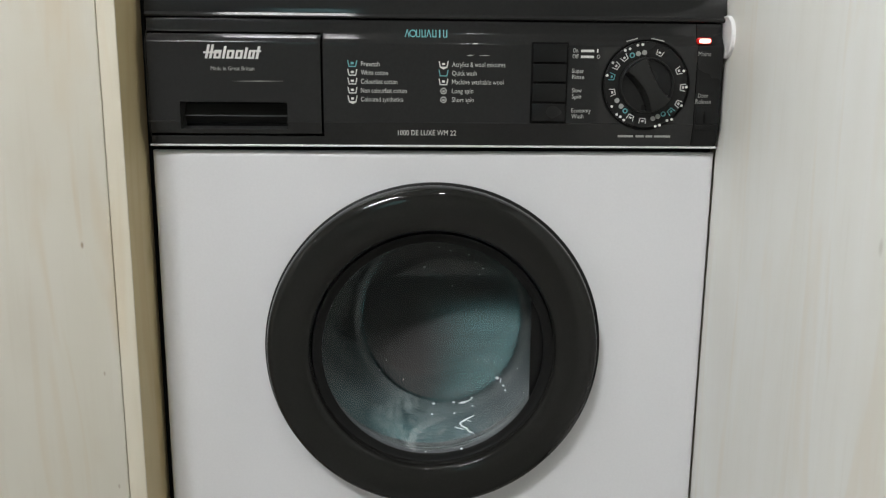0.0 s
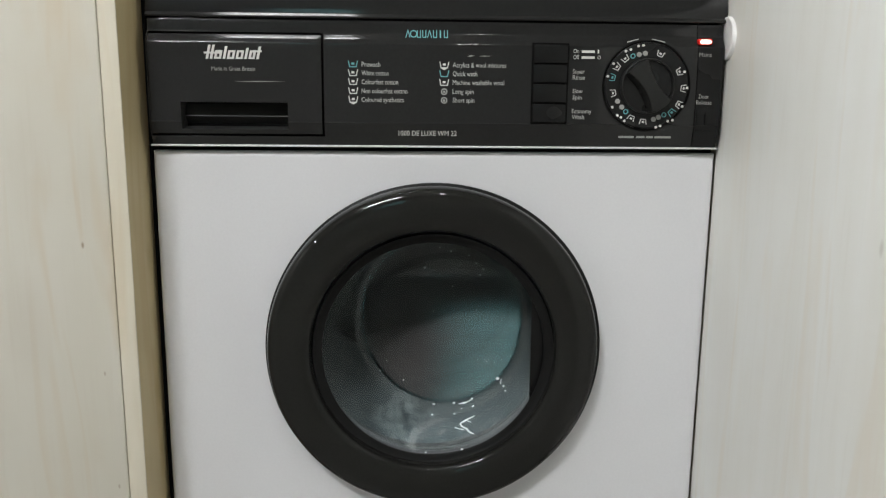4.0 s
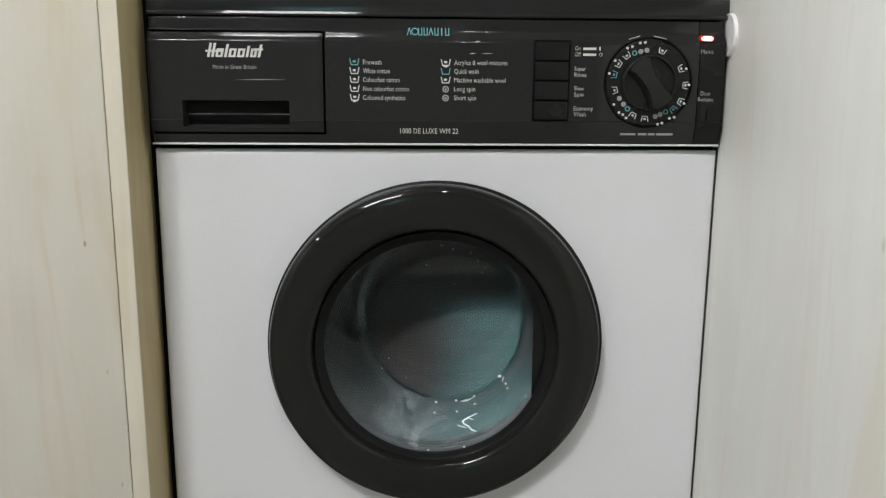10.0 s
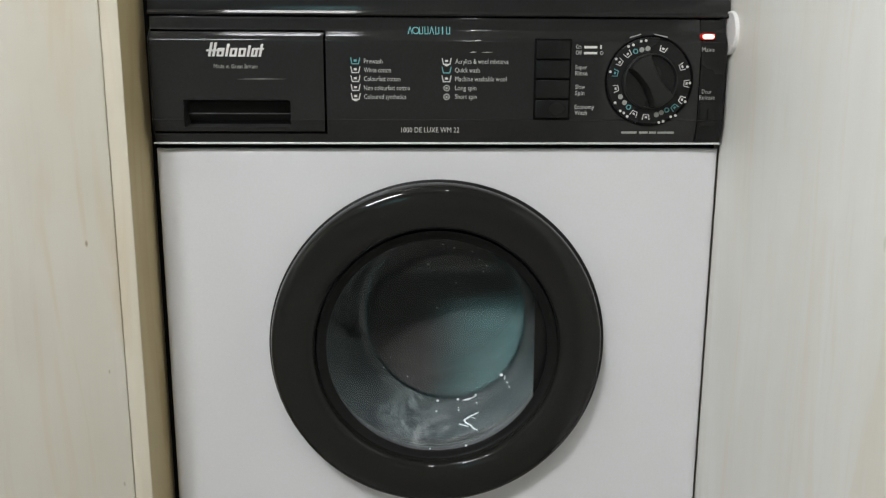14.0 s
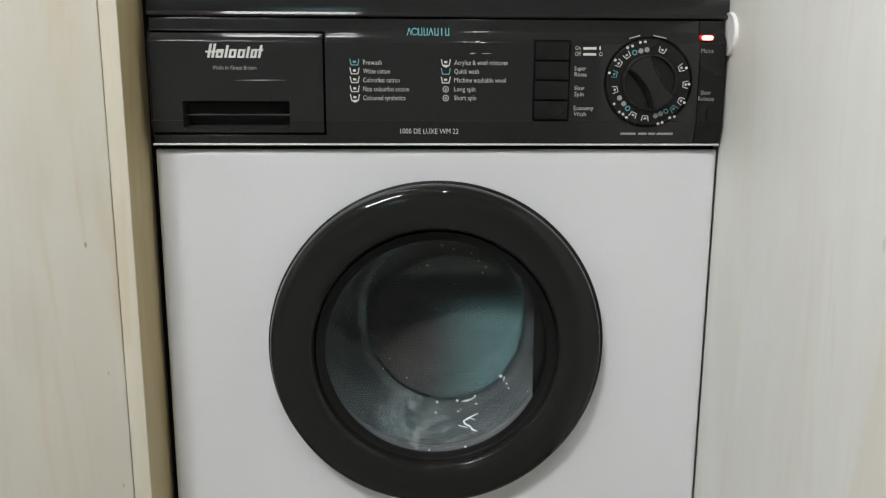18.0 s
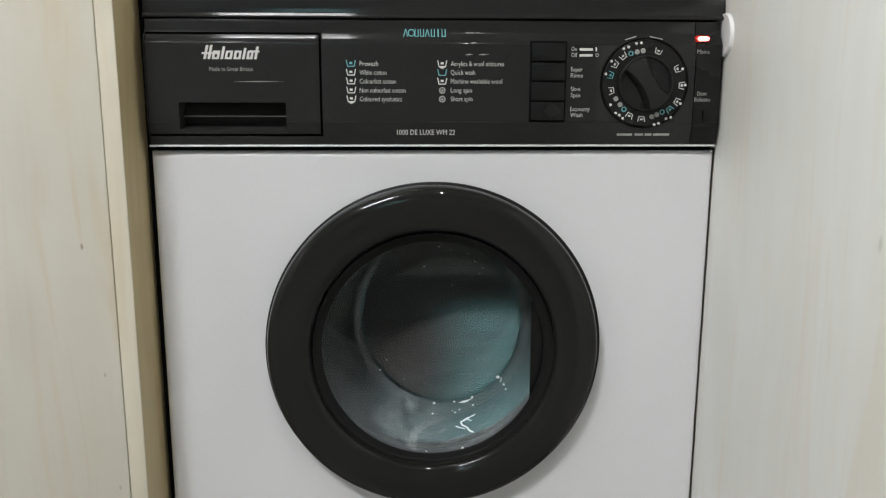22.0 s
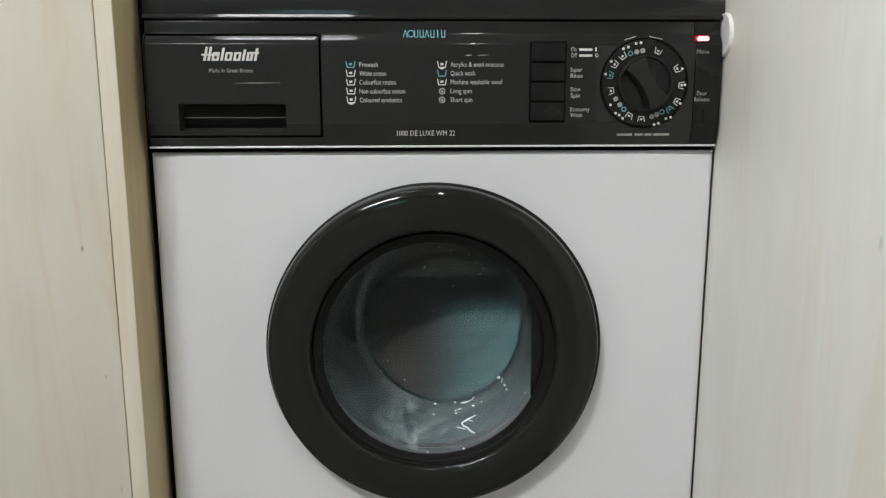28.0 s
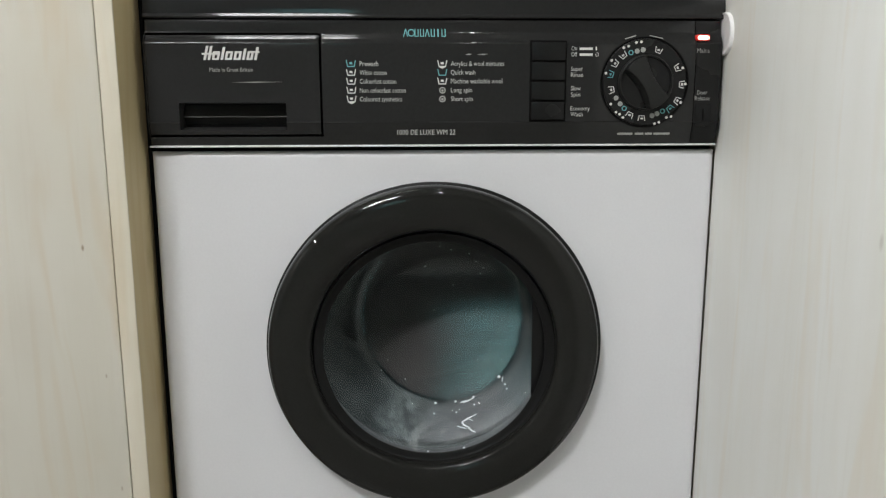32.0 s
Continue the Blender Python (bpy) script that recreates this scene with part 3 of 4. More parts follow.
for wide, up, down, framed in strokes:
    x1 = x + pitch * wide
    lean = 0.24 * (up + down)
    if framed:
        k = 0.24 * pen * 0.8
        for o in (bar(x, x + pen, mz - down, mz + up, lean), bar(x1 - pen, x1, mz - down, mz + up, lean), bar(x + pen, x1 - pen, mz - down, mz - down + pen * 0.8, k), bar(x + pen + lean - k, x1 - pen + lean - k, mz + up - pen * 0.8, mz + up, k)):
            marks.append(o)
    else:
        marks.append(bar(x, x1, mz - down, mz + up, lean))
    x += pitch * (wide + 0.20)
flat_marks = len(marks)
marks.append(bar(mx0 - 0.0012, mx0 + pitch * 2.0, mz - 0.0002, mz + 0.0016))
marks.append(bar(mx1 - pitch * 0.9, mx1 + 0.0016, mz + 0.0016, mz + 0.0034))
for k, stroke in enumerate(marks):
    printed("mark_stroke", [stroke], PAINT, drawer, proud=0.0006 if k < flat_marks else 0.0009, label= "white stroke of a maker's mark")
lettering("Made in Great Britain", -0.2303, -0.1869, 0.7583, 0.0042, DIM_PAINT, drawer)

# series mark: turquoise strokes
sx0, sx1, sz = -0.0354, 0.0085, 0.7950
step = (sx1 - sx0) / 8
marks = []
for i in range(8):
    x = sx0 + i * step
    if i in (0, 4):
        marks += [bar(x, x + 0.0008, sz - 0.0038, sz + 0.0038, step * 0.38), bar(x + step * 0.76, x + step * 0.76 + 0.0008, sz - 0.0038, sz + 0.0038, -step * 0.38)]
    elif i in (1,):
        marks += ring_shapes(x + step * 0.5, sz, 0.0038, 0.001)
    elif i in (6,):
        marks.append(bar(x + step * 0.35, x + step * 0.35 + 0.0012, sz - 0.0038, sz + 0.0038))
    else:
        marks += [bar(x + step * 0.12, x + step * 0.12 + 0.0008, sz - 0.0038, sz + 0.0038), bar(x + step * 0.7, x + step * 0.7 + 0.0008, sz - 0.0038, sz + 0.0038), bar(x + step * 0.12, x + step * 0.8, sz - 0.0038, sz - 0.0030)]
printed("series_mark", marks, TEAL_PAINT, panel, "turquoise series mark")
lettering("1000 DE LUXE WM 22", -0.0424, 0.0177, 0.6948, 0.0056, PAINT, panel)

ROWS_Z = [0.7640, 0.7553, 0.7465, 0.7375, 0.7287]
LEFT_X = [-0.0797, -0.0798, -0.0799, -0.0800, -0.0801]
LEFT_END = [-0.0609, -0.0526, -0.0429, -0.0334, -0.0371]
RIGHT_X = 0.0128
RIGHT_END = [0.0671, 0.0378, 0.0655, 0.0346, 0.0353]
for i, words in enumerate(("Prewash", "White cotton", "Colourfast cotton", "Non colourfast cotton", "Coloured synthetics")):
    lettering(words, LEFT_X[i], LEFT_END[i], ROWS_Z[i], 0.0050, LIST_PAINT, panel)
    tub(-0.0885, ROWS_Z[i] + 0.0004, 0.0102, 0.0066, TEAL_PAINT if i == 0 else PAINT, panel, keel=i == 4)
for i, words in enumerate(("Acrylics & wool mixtures", "Quick wash", "Machine washable wool", "Long spin", "Short spin")):
    lettering(words, RIGHT_X, RIGHT_END[i], ROWS_Z[i] + 0.0002, 0.0050, LIST_PAINT, panel)
    if i < 3:
        tub(0.0041, ROWS_Z[i] + 0.0004, 0.0102, 0.0066, TEAL_PAINT if i == 1 else PAINT, panel, fill=i != 1, keel=i == 0)
    else:
        printed("spin_symbol", ring_shapes(0.0042, ROWS_Z[i] + 0.0002, 0.0034, 0.0012) + [disc(0.0042, ROWS_Z[i], 0.0013)], DIM_PAINT, panel)

# reflections on the gloss, drawn as pale lines
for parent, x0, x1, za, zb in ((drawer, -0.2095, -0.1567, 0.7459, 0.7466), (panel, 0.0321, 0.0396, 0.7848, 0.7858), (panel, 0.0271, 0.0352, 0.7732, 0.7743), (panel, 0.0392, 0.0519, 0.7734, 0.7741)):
    printed("reflection_line", [[(x0, za), ((x0 + x1) / 2, za - 0.0002), (x1, (za + zb) / 2), ((x0 + x1) / 2, zb)]], DIM_PAINT, parent, "pale line drawn for a reflection")

# four push buttons
BX0, BX1 = 0.0951, 0.1299
BZ = [0.7070, 0.7269, 0.7470, 0.7666, 0.7862]
# plate coloured near black for the shade between the buttons
part("button_gap_shade", box(BX0 - 0.0014, BX1 + 0.0014, -0.0136, -0.008, BZ[0] - 0.0014, BZ[4] + 0.0014, 0.0005), SHADE_BLACK, panel, "near-black plate for the shade round the buttons")
for a, b in zip(BZ, BZ[1:]):
    part("push_button", box(BX0, BX1, -0.0158, -0.010, a + 0.0008, b - 0.0008, 0.0008, 3), BLACK_MATT, panel)
for words, px0, px1, zz in (("On", 0.1359, 0.1414, 0.7794), ("Off", 0.1359, 0.1420, 0.7734), ("Super", 0.1359, 0.1481, 0.7590), ("Rinse", 0.1361, 0.1487, 0.7530), ("Slow", 0.1364, 0.1466, 0.7393), ("Spin", 0.1366, 0.1463, 0.7330), ("Economy", 0.1366, 0.1569, 0.7189), ("Wash", 0.1368, 0.1495, 0.7129)):
    lettering(words, px0, px1, zz, 0.0046, LIST_PAINT, panel)
for zz, mark in ((0.7792, "I"), (0.7733, "O")):
    printed("switch_line", [bar(0.1445, 0.1578, zz - 0.0012, zz + 0.0012)], PAINT, panel)
    lettering(mark, 0.1608, 0.1608 + (0.0014 if mark == "I" else 0.0034), zz, 0.0040, PAINT, panel)

# programme dial
DLX, DLZ, DY = 0.2128, 0.7453, -0.0124
dial = part("programme_dial", lathe([(0.0005, DY - 0.0022), (0.0427, DY - 0.0022), (0.0436, DY - 0.0014), (0.0439, DY + 0.001), (0.0439, 0.0), (0.0005, 0.0)], DLX, DLZ, 72, False, cap_start=True, cap_end=True), BLACK_MATT, machine, "round black programme dial with white signs")
# the panel is uncut here; a near-black ring gives the gap's shade
part("dial_gap_shade", lathe([(0.0442, DY + 0.0004), (0.0442, DY - 0.0012), (0.0460, DY - 0.0012), (0.0460, DY + 0.0004)], DLX, DLZ, 72), SHADE_BLACK, dial, "near-black ring standing for the shade round the dial")
knob = part("knob", lathe([(0.0282, DY - 0.0015), (0.0280, DY - 0.0070), (0.0276, DY - 0.0082), (0.0268, DY - 0.0086), (0.0262, DY - 0.0080), (0.0260, DY - 0.0030), (0.0005, DY - 0.0030)], DLX, DLZ, 72, False, cap_start=True, cap_end=True), KNOB_BLACK, dial, "black turning knob with a raised grip")


def grip_bar():
    """A waisted bar left standing between two scooped hollows of a round knob."""
    def level(u, w):
        half = 0.0078 + 0.0046 * min(1.0, abs(u) / 0.024) ** 2
        k = min(max((abs(w) - half + 0.0010) / 0.0030, 0.0), 1.0)
        top = 0.0190 - 0.0020 * (u / 0.026) ** 2 - 0.0012 * (w / 0.012) ** 2
        return top + (0.0042 - top) * k * k * (3 - 2 * k)
    loops = []
    for j in range(25):
        r = 0.0002 + 0.0258 * j / 24
        loops.append([(r * math.cos(a), DY - level(r * math.cos(a), r * math.sin(a)), r * math.sin(a)) for a in (math.tau * i / 120 for i in range(120))])
    loops.append([(0.02595 * math.cos(a), DY - 0.0031, 0.02595 * math.sin(a)) for a in (math.tau * i / 120 for i in range(120))])
    bm = rings(loops, cap_start=True)
    return place(bm, Matrix.Translation((DLX, 0, DLZ)) @ Matrix.Rotation(radians(57), 4, "Y"))


grip = part("grip", grip_bar(), KNOB_BLACK, knob, "raised waisted grip between two hollows")
# hollow floors get a darker black for the shade in them
grip.data.materials.append(BLACK_MATT)
for f in grip.data.polygons:
    f.material_index = 1 if f.center.y > DY - 0.0070 else 0
# two glints on the knob, drawn as white flecks
for x, z, tall in ((0.2317, 0.7355, 0.0011), (0.2354, 0.7338, 0.0007)):
    part("glint_mark", box(x - 0.0004, x + 0.0004, DY - 0.0056, DY - 0.0036, z - tall, z + tall, 0.0002), PAINT, knob, "white fleck standing for a glint")
# kind (tub, ring, disc, point; white or turquoise), bearing in degrees, distance in mm
DIAL_SIGNS = "tw 149 36.9; tw 131 36.0; ot 118 34.0; dw 107 33.0; dw 96 33.0; tw 69 34.6; tw 24 36.1; tw 357 38.4; tw 332 39.1; tt 316 38.0; ot 304 35.1; dw 294 34.7; dw 285 35.0; tw 267 36.3; tw 246 35.8; ot 232 33.3; dw 221 32.9; dw 208 33.4; tw 192 35.3; tt 167 36.7; pw 105 41.5; pw 98 41.1; pw 124 42.0; pw 117 40.9; pw 148 42.0; pw 167 42.1; pw 21 41.2; pw 358 42.2; pw 332 43.5; pw 310 45.1; pw 304 43.1; pw 292 43.8; pw 286 43.6; pw 239 41.6; pw 232 40.8; pw 226 41.8; pw 212 41.1"
for sign in DIAL_SIGNS.split("; "):
    kind, bearing, far = sign.split()
    a, far = radians(float(bearing)), float(far) / 1000
    x, z, ink = DLX + far * math.cos(a), DLZ + far * math.sin(a), TEAL_PAINT if kind[1] == "t" else PAINT
    if kind[0] == "t":
        tub(x, z, 0.0080, 0.0056, ink, dial, a - math.pi / 2, True, "dial_sign")
    elif kind[0] == "o":
        printed("dial_sign", ring_shapes(x, z, 0.0027, 0.001, 10), ink, dial)
    else:
        printed("dial_sign", [disc(x, z, 0.0026 if kind[0] == "d" else 0.0014)], DIM_PAINT if kind[0] == "d" else ink, dial)
printed("pointer_mark", [[(0.1916, 0.7886), (0.2037, 0.7920), (0.2036, 0.7930), (0.1916, 0.7897)]], DIM_PAINT, panel)
printed("pointer_mark", [[(0.2177, 0.7921), (0.2307, 0.7892), (0.2307, 0.7902), (0.2176, 0.7931)]], DIM_PAINT, panel)
# small caution line that cannot be read
cx0, cx1, cz0 = 0.1872, 0.2427, 0.6927
for a, b in ((0.0, 0.29), (0.34, 0.5), (0.53, 0.66), (0.69, 1.0)):
    printed("caution_line", [bar(cx0 + (cx1 - cx0) * a, cx0 + (cx1 - cx0) * b, cz0 - 0.0011, cz0 + 0.0011)], DIM_PAINT, panel)

# mains lamp and door release
# the lamp's red halo, made as a dimly glowing rim
part("lamp_halo", box(0.2643, 0.2790, -0.0138, -0.006, 0.7871, 0.7935, 0.0018), RED_HALO, machine, "glowing red rim standing for the lamp's halo")
part("mains_lamp", box(0.2655, 0.2778, -0.0160, -0.008, 0.7880, 0.7925, 0.0026, 4), RED_LAMP, machine, "lit red mains lamp")
end = [o for o in machine.children if o.name.startswith("end_cover")][0]
lettering("Mains", 0.2661, 0.2791, 0.7772, 0.0046, DIM_PAINT, end)
lettering("Door", 0.2688, 0.2792, 0.7349, 0.0046, DIM_PAINT, end)
lettering("Release", 0.2663, 0.2826, 0.7289, 0.0046, DIM_PAINT, end)
part("release_button", box(0.2677, 0.2844, -0.0131, -0.006, 0.6998, 0.7237, 0.0005), BLACK_MATT, end)
printed("release_mark", [bar(0.2754, 0.2769, 0.7062, 0.7184)], SHADE_BLACK, end, proud=0.0012)

# ---- porthole door ----
RING = [(0.1760, 0.0040), (0.1790, -0.0040), (0.1796, -0.0080), (0.1796, -0.0118), (0.1793, -0.0146), (0.1786, -0.0176), (0.1771, -0.0225), (0.1760, -0.0233), (0.1746, -0.0243), (0.1726, -0.0255), (0.1702, -0.0264), (0.1660, -0.0270), (0.1600, -0.0274), (0.1510, -0.0276), (0.1420, -0.0270), (0.1360, -0.0252), (0.1338, -0.0236), (0.1325, -0.0210), (0.1318, -0.0170), (0.1312, -0.0120), (0.1312, 0.0200), (0.1600, 0.0200), (0.1640, 0.0040)]
door = part("porthole_door", lathe(RING, CX, CZ, 192), DOOR_BLACK, machine, "round black plastic door with a wide bevelled ring")
part("door_rim", lathe([(0.1760, 0.0044), (0.1820, 0.0024), (0.1836, 0.0010), (0.1840, -0.0016), (0.1836, -0.0034), (0.1826, -0.0042), (0.1804, -0.0046), (0.1797, -0.0046), (0.1788, -0.0030)], CX + 0.0011, CZ - 0.0024, 192), SEAL_BLACK, door, "dull black outer flange")
part("glass_seal", lathe([(0.1310, -0.0142), (0.1288, -0.0122), (0.1250, -0.0108), (0.1222, -0.0102), (0.1213, -0.0096), (0.1211, -0.0086), (0.1220, -0.0072), (0.1262, -0.0030), (0.1280, 0.0006), (0.1310, 0.0006)], CX + 0.0004, CZ - 0.0026, 128), SEAL_BLACK, door, "dull black seal round the glass")
part("door_liner", lathe([(0.1300, 0.0075), (0.1312, 0.0206), (0.1600, 0.0206), (0.1640, 0.0150), (0.1665, 0.0150), (0.1630, 0.0250), (0.1350, 0.0260), (0.1306, 0.0240), (0.1297, 0.0080)], CX, CZ - 0.001, 96), RUBBER, door, "grey inner door liner")
# straight black cover over the catch side of the glass
CHORD, BR = 0.1088, 0.1300
lim = math.acos(CHORD / BR)
seg = [(CX + BR * math.cos(-lim + 2 * lim * i / 16), CZ - 0.003 + BR * math.sin(-lim + 2 * lim * i / 16)) for i in range(17)]
part("catch_cover", prism(seg, 0.0006, 0.0040), BLACK_MATT, door, "straight-edged black catch cover")

LEAN, SWING = math.tan(radians(16)), -math.tan(radians(6.75))  # tilts of the end, set so its reflection fits the camera's view
GX, GZ = CX - 0.0003, CZ - 0.005
RISE = 0.70  # the end raised above the rim to fit the camera's view


# radius, depth, shift and lean of the bowl's inner face from the rim to the middle of its end
BOWL_INNER = [(0.1296, 0.0012, 0, 0), (0.1276, 0.0030, 0, 0), (0.1260, 0.0100, 0, 0), (0.1238, 0.0225, 0.0026, 0.12), (0.1202, 0.0400, 0.0058, 0.30), (0.1164, 0.0575, 0.0084, 0.48), (0.1126, 0.0738, 0.0104, 0.66), (0.1098, 0.0842, 0.0117, 0.80), (0.1076, 0.0893, 0.0124, 0.88), (0.1048, 0.0926, 0.0128, 0.94), (0.1017, 0.0947, 0.0130, 0.98), (0.0982, 0.0958, 0.0130, 1), (0.0942, 0.0962, 0.0130, 1), (0.0918, 0.0962, 0.0130, 1), (0.0040, 0.0962, 0.0130, 1)]


def bowl():
    """A deep glass bowl: conical wall, rounded corner and a leaning flat end, 2 mm thick."""
    inner = BOWL_INNER
    outer = [(r + 0.0004 + 0.0016 * min(1.0, r / 0.11), y + 0.0020 * min(1.0, y / 0.03), dx, tilt) for r, y, dx, tilt in reversed(inner[2:-1])]
    outer = [(0.0040, 0.0982, 0.0130, 1)] + outer + [(0.1294, 0.0045, 0, 0)]

    def loop(r, y, dx, tilt):
        return circle(GX + dx, GZ + RISE * dx, r, y, 128, LEAN * tilt, SWING * tilt)
    a, b = [loop(*k) for k in inner], [loop(*k) for k in outer]
    bm = rings(a + b, closed=True)
    bmesh.ops.delete(bm, geom=[f for f in bm.faces if all(((v.co.x - GX - 0.0130) ** 2 + (v.co.z - GZ - RISE * 0.0130) ** 2) ** 0.5 < 0.0045 for v in f.verts)], context="FACES_ONLY")
    bm.verts.ensure_lookup_table()
    n = 128
    k = len(a) - 1
    bm.faces.new([bm.verts[k * n + i] for i in range(n)])
    bm.faces.new([bm.verts[(k + 1) * n + i] for i in range(n)][::-1])
    return bm


glass_bowl = part("glass_bowl", bowl(), GLASS, door, "clear glass bowl with dried suds and painted glints")
glass_bowl.visible_shadow = False


def wall_point(a, t, lift):
    """A point just off the inner side of the bowl: bearing a, way t from the rim (0) to the rounded corner (1)."""
    k = 2 + t * 7
    r, y, dx, tilt = (float(np.interp(k, range(len(BOWL_INNER)), [b[i] for b in BOWL_INNER])) for i in range(4))
    r -= lift
    return (GX + dx + r * math.cos(a), y + LEAN * tilt * r * math.sin(a) + SWING * tilt * r * math.cos(a), GZ + RISE * dx + r * math.sin(a))


def end_point(x, z, lift=0.0):
    """A point on the bowl's flat end."""
    return Vector((x, 0.0960 + LEAN * (z - GZ - RISE * 0.0130) + SWING * (x - GX - 0.0130) - lift, z))


bm = bmesh.new()
grid = [[bm.verts.new(wall_point(radians(360 * i / 96), 0.02 + 1.30 * j / 16, 0.0006)) for i in range(96)] for j in range(17)]
for j in range(16):
    for i in range(96):
        bm.faces.new((grid[j][i], grid[j][(i + 1) % 96], grid[j + 1][(i + 1) % 96], grid[j + 1][i]))
part("suds_haze_film", bm, SUDS_AND_VEIL, door, "dried suds patches on a thin lightening veil")
bm = bmesh.new()
bm.faces.new([bm.verts.new(end_point(GX + 0.0130 + 0.0935 * math.cos(a), GZ + RISE * 0.0130 + 0.0935 * math.sin(a), 0.0008)) for a in (math.tau * i / 64 for i in range(64))])
part("reflection_veil", bm, VEIL, door, "thin grey veil that lightens the glass end", smooth=False)


# lamp glints drawn as white strokes, and dried suds on the bowl: bearing, way
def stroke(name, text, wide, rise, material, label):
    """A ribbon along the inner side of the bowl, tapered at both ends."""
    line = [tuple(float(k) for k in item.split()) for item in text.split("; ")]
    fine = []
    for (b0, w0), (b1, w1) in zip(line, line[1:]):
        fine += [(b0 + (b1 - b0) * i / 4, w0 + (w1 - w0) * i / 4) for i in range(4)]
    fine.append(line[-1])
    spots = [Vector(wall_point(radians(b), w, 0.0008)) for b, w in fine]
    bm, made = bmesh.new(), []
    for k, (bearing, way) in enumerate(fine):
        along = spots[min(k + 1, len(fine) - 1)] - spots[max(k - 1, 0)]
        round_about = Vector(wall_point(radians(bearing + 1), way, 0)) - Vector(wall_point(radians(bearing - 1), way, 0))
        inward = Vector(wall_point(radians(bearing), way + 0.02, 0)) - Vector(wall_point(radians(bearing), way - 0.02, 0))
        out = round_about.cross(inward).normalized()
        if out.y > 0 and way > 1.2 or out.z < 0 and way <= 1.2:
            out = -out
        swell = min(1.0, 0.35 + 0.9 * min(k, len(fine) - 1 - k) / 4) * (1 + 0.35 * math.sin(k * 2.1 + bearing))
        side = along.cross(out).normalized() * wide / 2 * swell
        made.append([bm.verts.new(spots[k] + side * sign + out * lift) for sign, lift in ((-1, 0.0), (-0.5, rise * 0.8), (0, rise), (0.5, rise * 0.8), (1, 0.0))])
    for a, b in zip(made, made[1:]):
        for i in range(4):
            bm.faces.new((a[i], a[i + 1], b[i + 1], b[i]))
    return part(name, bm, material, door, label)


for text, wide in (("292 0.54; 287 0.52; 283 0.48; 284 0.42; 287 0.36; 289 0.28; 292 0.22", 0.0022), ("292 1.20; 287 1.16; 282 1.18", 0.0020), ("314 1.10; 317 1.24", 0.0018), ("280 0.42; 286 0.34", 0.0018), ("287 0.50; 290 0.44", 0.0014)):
    stroke("glint_streak", text, wide, 0.0009, GLINT_WHITE, "bright wet foam streak")
for text, wide in (("261 -0.02; 258 0.16; 258 0.32; 262 0.46; 267 0.56; 274 0.60", 0.0098), ("271 0.32; 275 0.42", 0.0070), ("262 0.22; 264 0.30; 268 0.34", 0.0050)):
    stroke("suds_streak", text, wide, 0.0003, SUDS_STREAK, "pale dried suds")
for text, wide in (("291 0.48; 301 0.56; 307 0.50; 306 0.36; 301 0.28; 292 0.30", 0.0026), ("270 0.06; 279 0.20; 288 0.24; 297 0.24", 0.0044), ("296 0.14; 304 0.20; 312 0.28", 0.0030)):
    stroke("suds_streak", text, wide, 0.0003, FAINT_STREAK, "faint dried suds line")
# glint dots as white specks: bearing, way, width
BLOBS = "265 0.72 2.8; 279 1.26 3.6; 279 0.76 2.6; 292 1.26 3; 291 0.90 2.4; 315 1.36 5; 315 0.92 3; 315 0.68 2.6; 286 -0.04 3.6; 267 0.0 2.2; 265 1.20 4"
for x, z in ((0.0066, 0.5474), (0.0204, 0.5437), (0.0423, 0.5395), (0.0593, 0.5234), (0.0505, 0.5304)):
    bm = bmesh.new()
    bmesh.ops.create_icosphere(bm, subdivisions=2, radius=1)
    part("glint_speck", place(bm, Matrix.Translation(end_point(x, z)) @ Matrix.Diagonal((0.0011, 0.0007, 0.0008, 1))), GLINT_WHITE, door)
for item in BLOBS.split("; "):
    bearing, way, wide = (float(k) for k in item.split())
    bm = bmesh.new()
    bmesh.ops.create_icosphere(bm, subdivisions=2, radius=1)
    part("glint_speck", place(bm, Matrix.Translation(wall_point(radians(bearing), way, 0.0006)) @ Matrix.Diagonal((wide / 2200, wide / 2200, wide / 2700, 1))), GLINT_WHITE, door)
# single drops on the glass end, their glint put into white specks
for x, z in ((-0.0012, 0.4729), (0.0508, 0.4756), (0.0222, 0.5026), (0.0552, 0.5166), (-0.0577, 0.4139), (-0.0371, 0.3923), (-0.0659, 0.4018)):
    bm = bmesh.new()
    bmesh.ops.create_icosphere(bm, subdivisions=2, radius=1)
    part("glint_speck", place(bm, Matrix.Translation(end_point(x, z)) @ Matrix.Diagonal((0.0008, 0.0006, 0.0011, 1))), GLINT_WHITE, door)

# rubber gasket behind the door
part("door_gasket", lathe([(0.1680, 0.022), (0.1640, 0.030), (0.1610, 0.034), (0.1585, 0.030), (0.1560, 0.032), (0.1555, 0.042), (0.1570, 0.050), (0.1600, 0.058), (0.1580, 0.070), (0.1640, 0.072), (0.1700, 0.050)], CX, CZ, 96), RUBBER, machine, "grey rubber door gasket")

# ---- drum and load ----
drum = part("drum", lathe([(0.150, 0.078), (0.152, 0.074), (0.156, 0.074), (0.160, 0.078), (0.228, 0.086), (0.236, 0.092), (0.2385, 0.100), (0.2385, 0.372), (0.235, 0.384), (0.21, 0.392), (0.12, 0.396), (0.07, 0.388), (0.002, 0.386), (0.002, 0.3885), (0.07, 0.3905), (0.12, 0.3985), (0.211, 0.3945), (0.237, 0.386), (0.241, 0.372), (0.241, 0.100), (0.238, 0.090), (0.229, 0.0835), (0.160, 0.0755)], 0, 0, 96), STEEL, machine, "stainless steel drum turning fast")
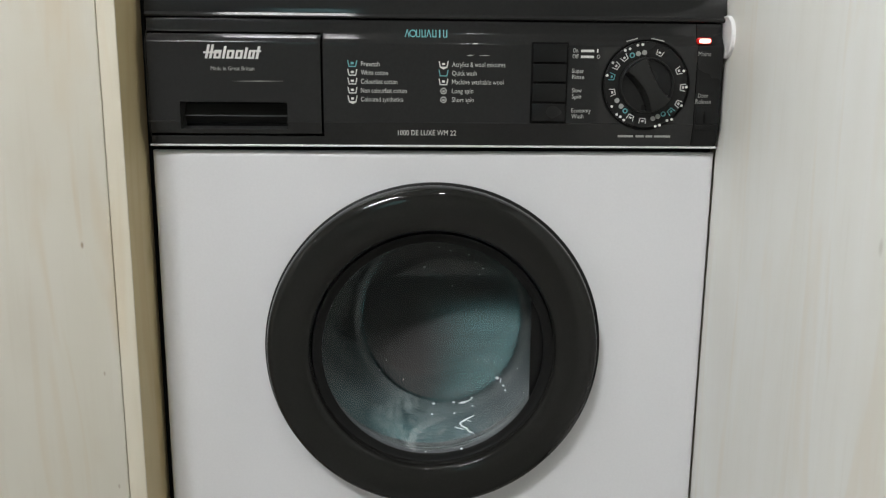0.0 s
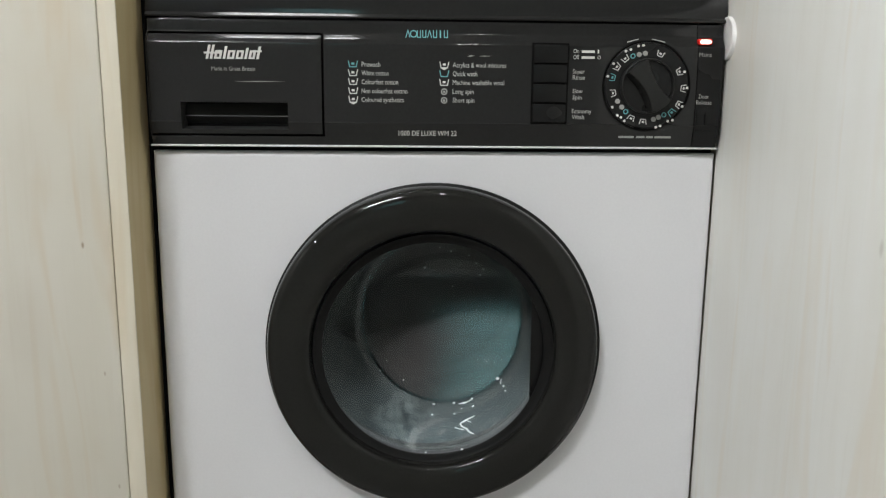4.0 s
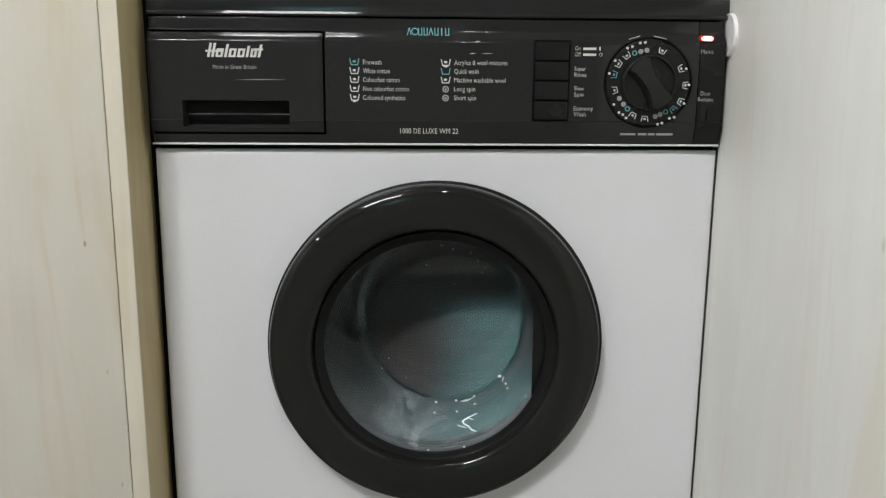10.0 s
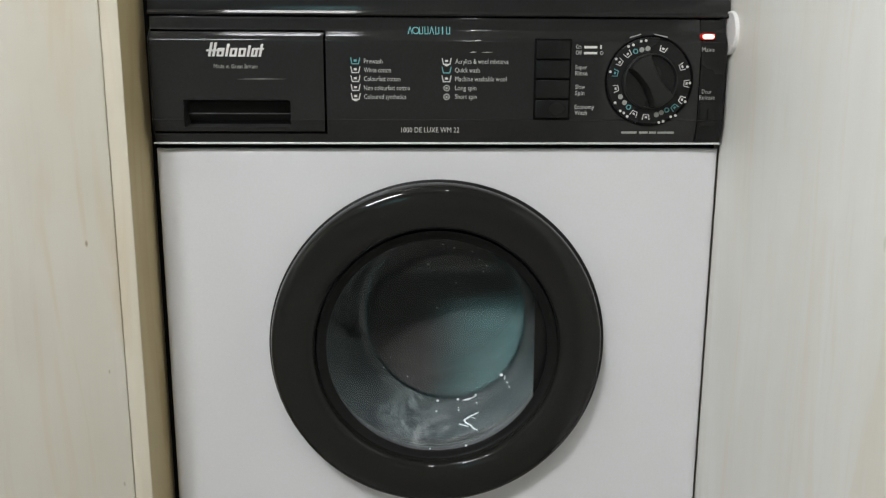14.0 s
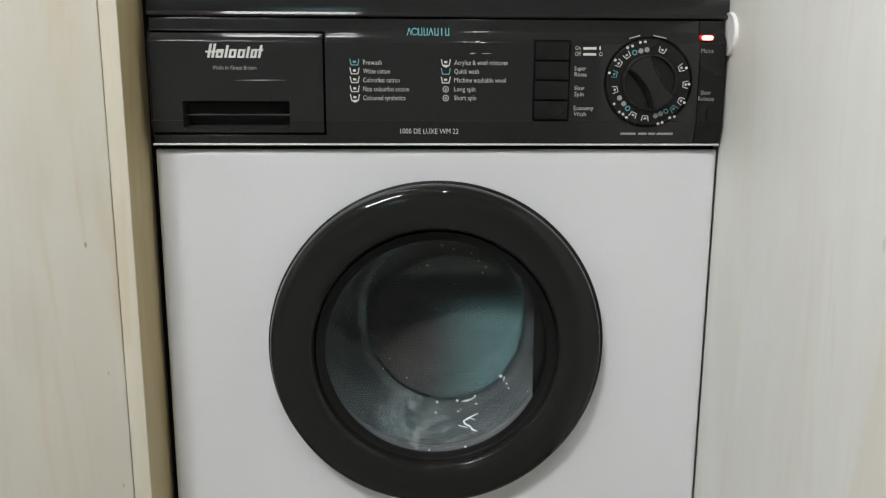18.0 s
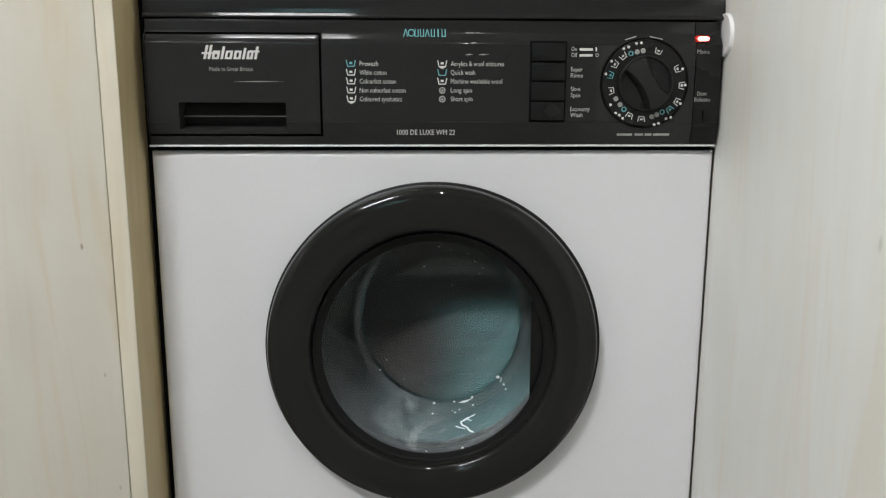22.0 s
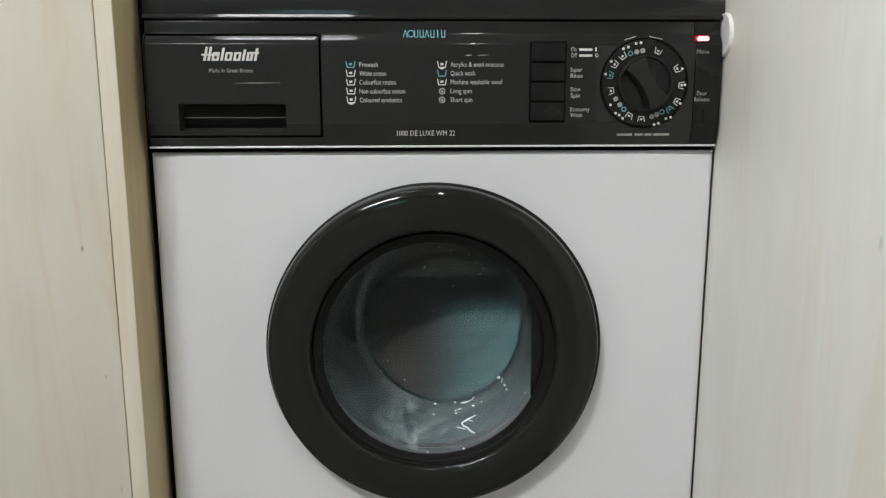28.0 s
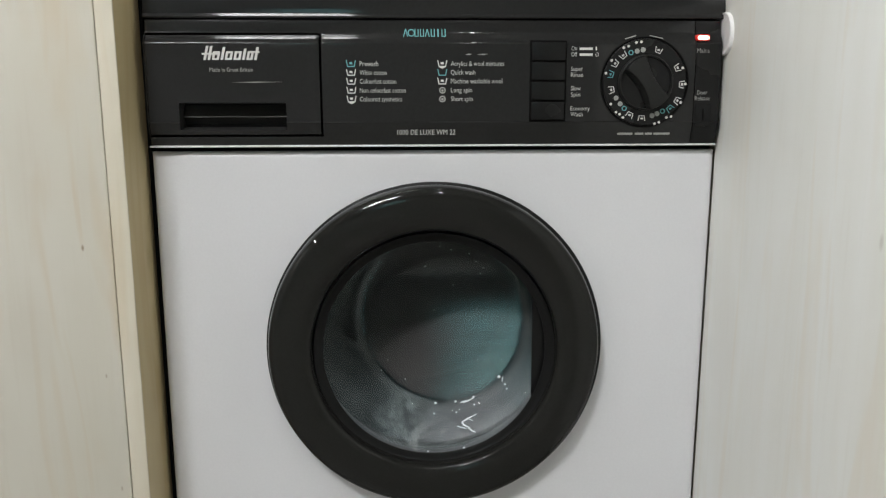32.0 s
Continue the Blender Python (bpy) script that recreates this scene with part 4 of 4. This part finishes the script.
for k in range(3):
    bm = rings([[(-0.022, y, -0.237), (-0.012, y, -0.205), (0, y, -0.200), (0.012, y, -0.205), (0.022, y, -0.237)] for y in (0.11, 0.13, 0.34, 0.365)], cap_start=True, cap_end=True)
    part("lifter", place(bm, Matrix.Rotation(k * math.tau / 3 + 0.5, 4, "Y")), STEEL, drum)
drum.location = (CX, 0, CZ)
part("tub_shell", lathe([(0.175, 0.05), (0.262, 0.055), (0.266, 0.41), (0.01, 0.42), (0.01, 0.425), (0.27, 0.415), (0.266, 0.050), (0.175, 0.045)], CX, CZ, 64), SHADE_BLACK, machine, "dark outer tub")

GARMENTS = [
    ("bath_towel", "slate blue wet towel pressed to the spinning drum", "towel", (0.036, 0.05, 0.055), (0.06, 0.08, 0.086), -20, 95, 0.150),
    ("jumper", "dark charcoal wet jumper pressed to the spinning drum", "clothing", (0.02, 0.025, 0.027), (0.035, 0.04, 0.044), 78, 160, 0.160),
    ("shirt", "pale grey wet shirt pressed to the spinning drum", "clothing", (0.10, 0.10, 0.105), (0.15, 0.15, 0.155), 148, 205, 0.150),
    ("bath_towel", "teal wet towel pressed to the spinning drum", "towel", (0.03, 0.065, 0.07), (0.05, 0.11, 0.115), 196, 290, 0.148),
    ("trousers", "grey blue wet trousers pressed to the spinning drum", "clothing", (0.04, 0.046, 0.052), (0.07, 0.078, 0.085), 282, 345, 0.156),
]


def garment(a0, a1, radius, seed):
    """Folded cloth packed on the drum wall: a lumpy inner face, a smooth outer one."""
    na, ny = 36, 18

    def at(i, j, inside):
        u, v = i / na, j / ny
        a, y = radians(a0 + (a1 - a0) * u), 0.104 + 0.262 * v
        ends = min(1.0, 7 * min(u, 1 - u)) ** 0.5 * min(1.0, 6 * min(v, 1 - v) + 0.25) ** 0.5
        p = Vector((math.cos(a) * 3, y * 14, math.sin(a) * 3)) + Vector((seed * 7.3, 0, 0))
        fold = 0.020 * noise.noise(p) + 0.012 * noise.noise(p * 2.3) + 0.006 * noise.noise(p * 5.1)
        r = 0.2365 if not inside else 0.234 - (0.234 - radius + fold) * ends
        return (r * math.cos(a), y, r * math.sin(a))
    bm = bmesh.new()
    top = [[bm.verts.new(at(i, j, True)) for i in range(na + 1)] for j in range(ny + 1)]
    low = [[bm.verts.new(at(i, j, False)) for i in range(na + 1)] for j in range(ny + 1)]
    for j in range(ny):
        for i in range(na):
            bm.faces.new((top[j][i], top[j][i + 1], top[j + 1][i + 1], top[j + 1][i]))
            bm.faces.new((low[j][i], low[j + 1][i], low[j + 1][i + 1], low[j][i + 1]))
    rim = [(0, i) for i in range(na)] + [(j, na) for j in range(ny)] + [(ny, i) for i in range(na, 0, -1)] + [(j, 0) for j in range(ny, 0, -1)]
    for (j, i), (l, k) in zip(rim, rim[1:] + rim[:1]):
        bm.faces.new((top[j][i], low[j][i], low[l][k], top[l][k]))
    return bm


load = []
for seed, (name, label, category, dark, light, a0, a1, radius) in enumerate(GARMENTS):
    ob = part(name, garment(a0, a1, radius, seed), cloth(name + "_cloth", dark, light))
    ob.location = (CX, 0, CZ)
    load.append(tagged(ob, label, category, "washing in the drum"))


# ---- what moves: the drum and its load spin at about 400 turns a minute ----
def motions():
    rows = [(i / FPS, pose(CX, 0, CZ, 0, (79.0 * i) % 360, 0)) for i in range(0, 32 * FPS + 1)]
    for ob in [drum] + load:
        walk(ob, rows)


motions()
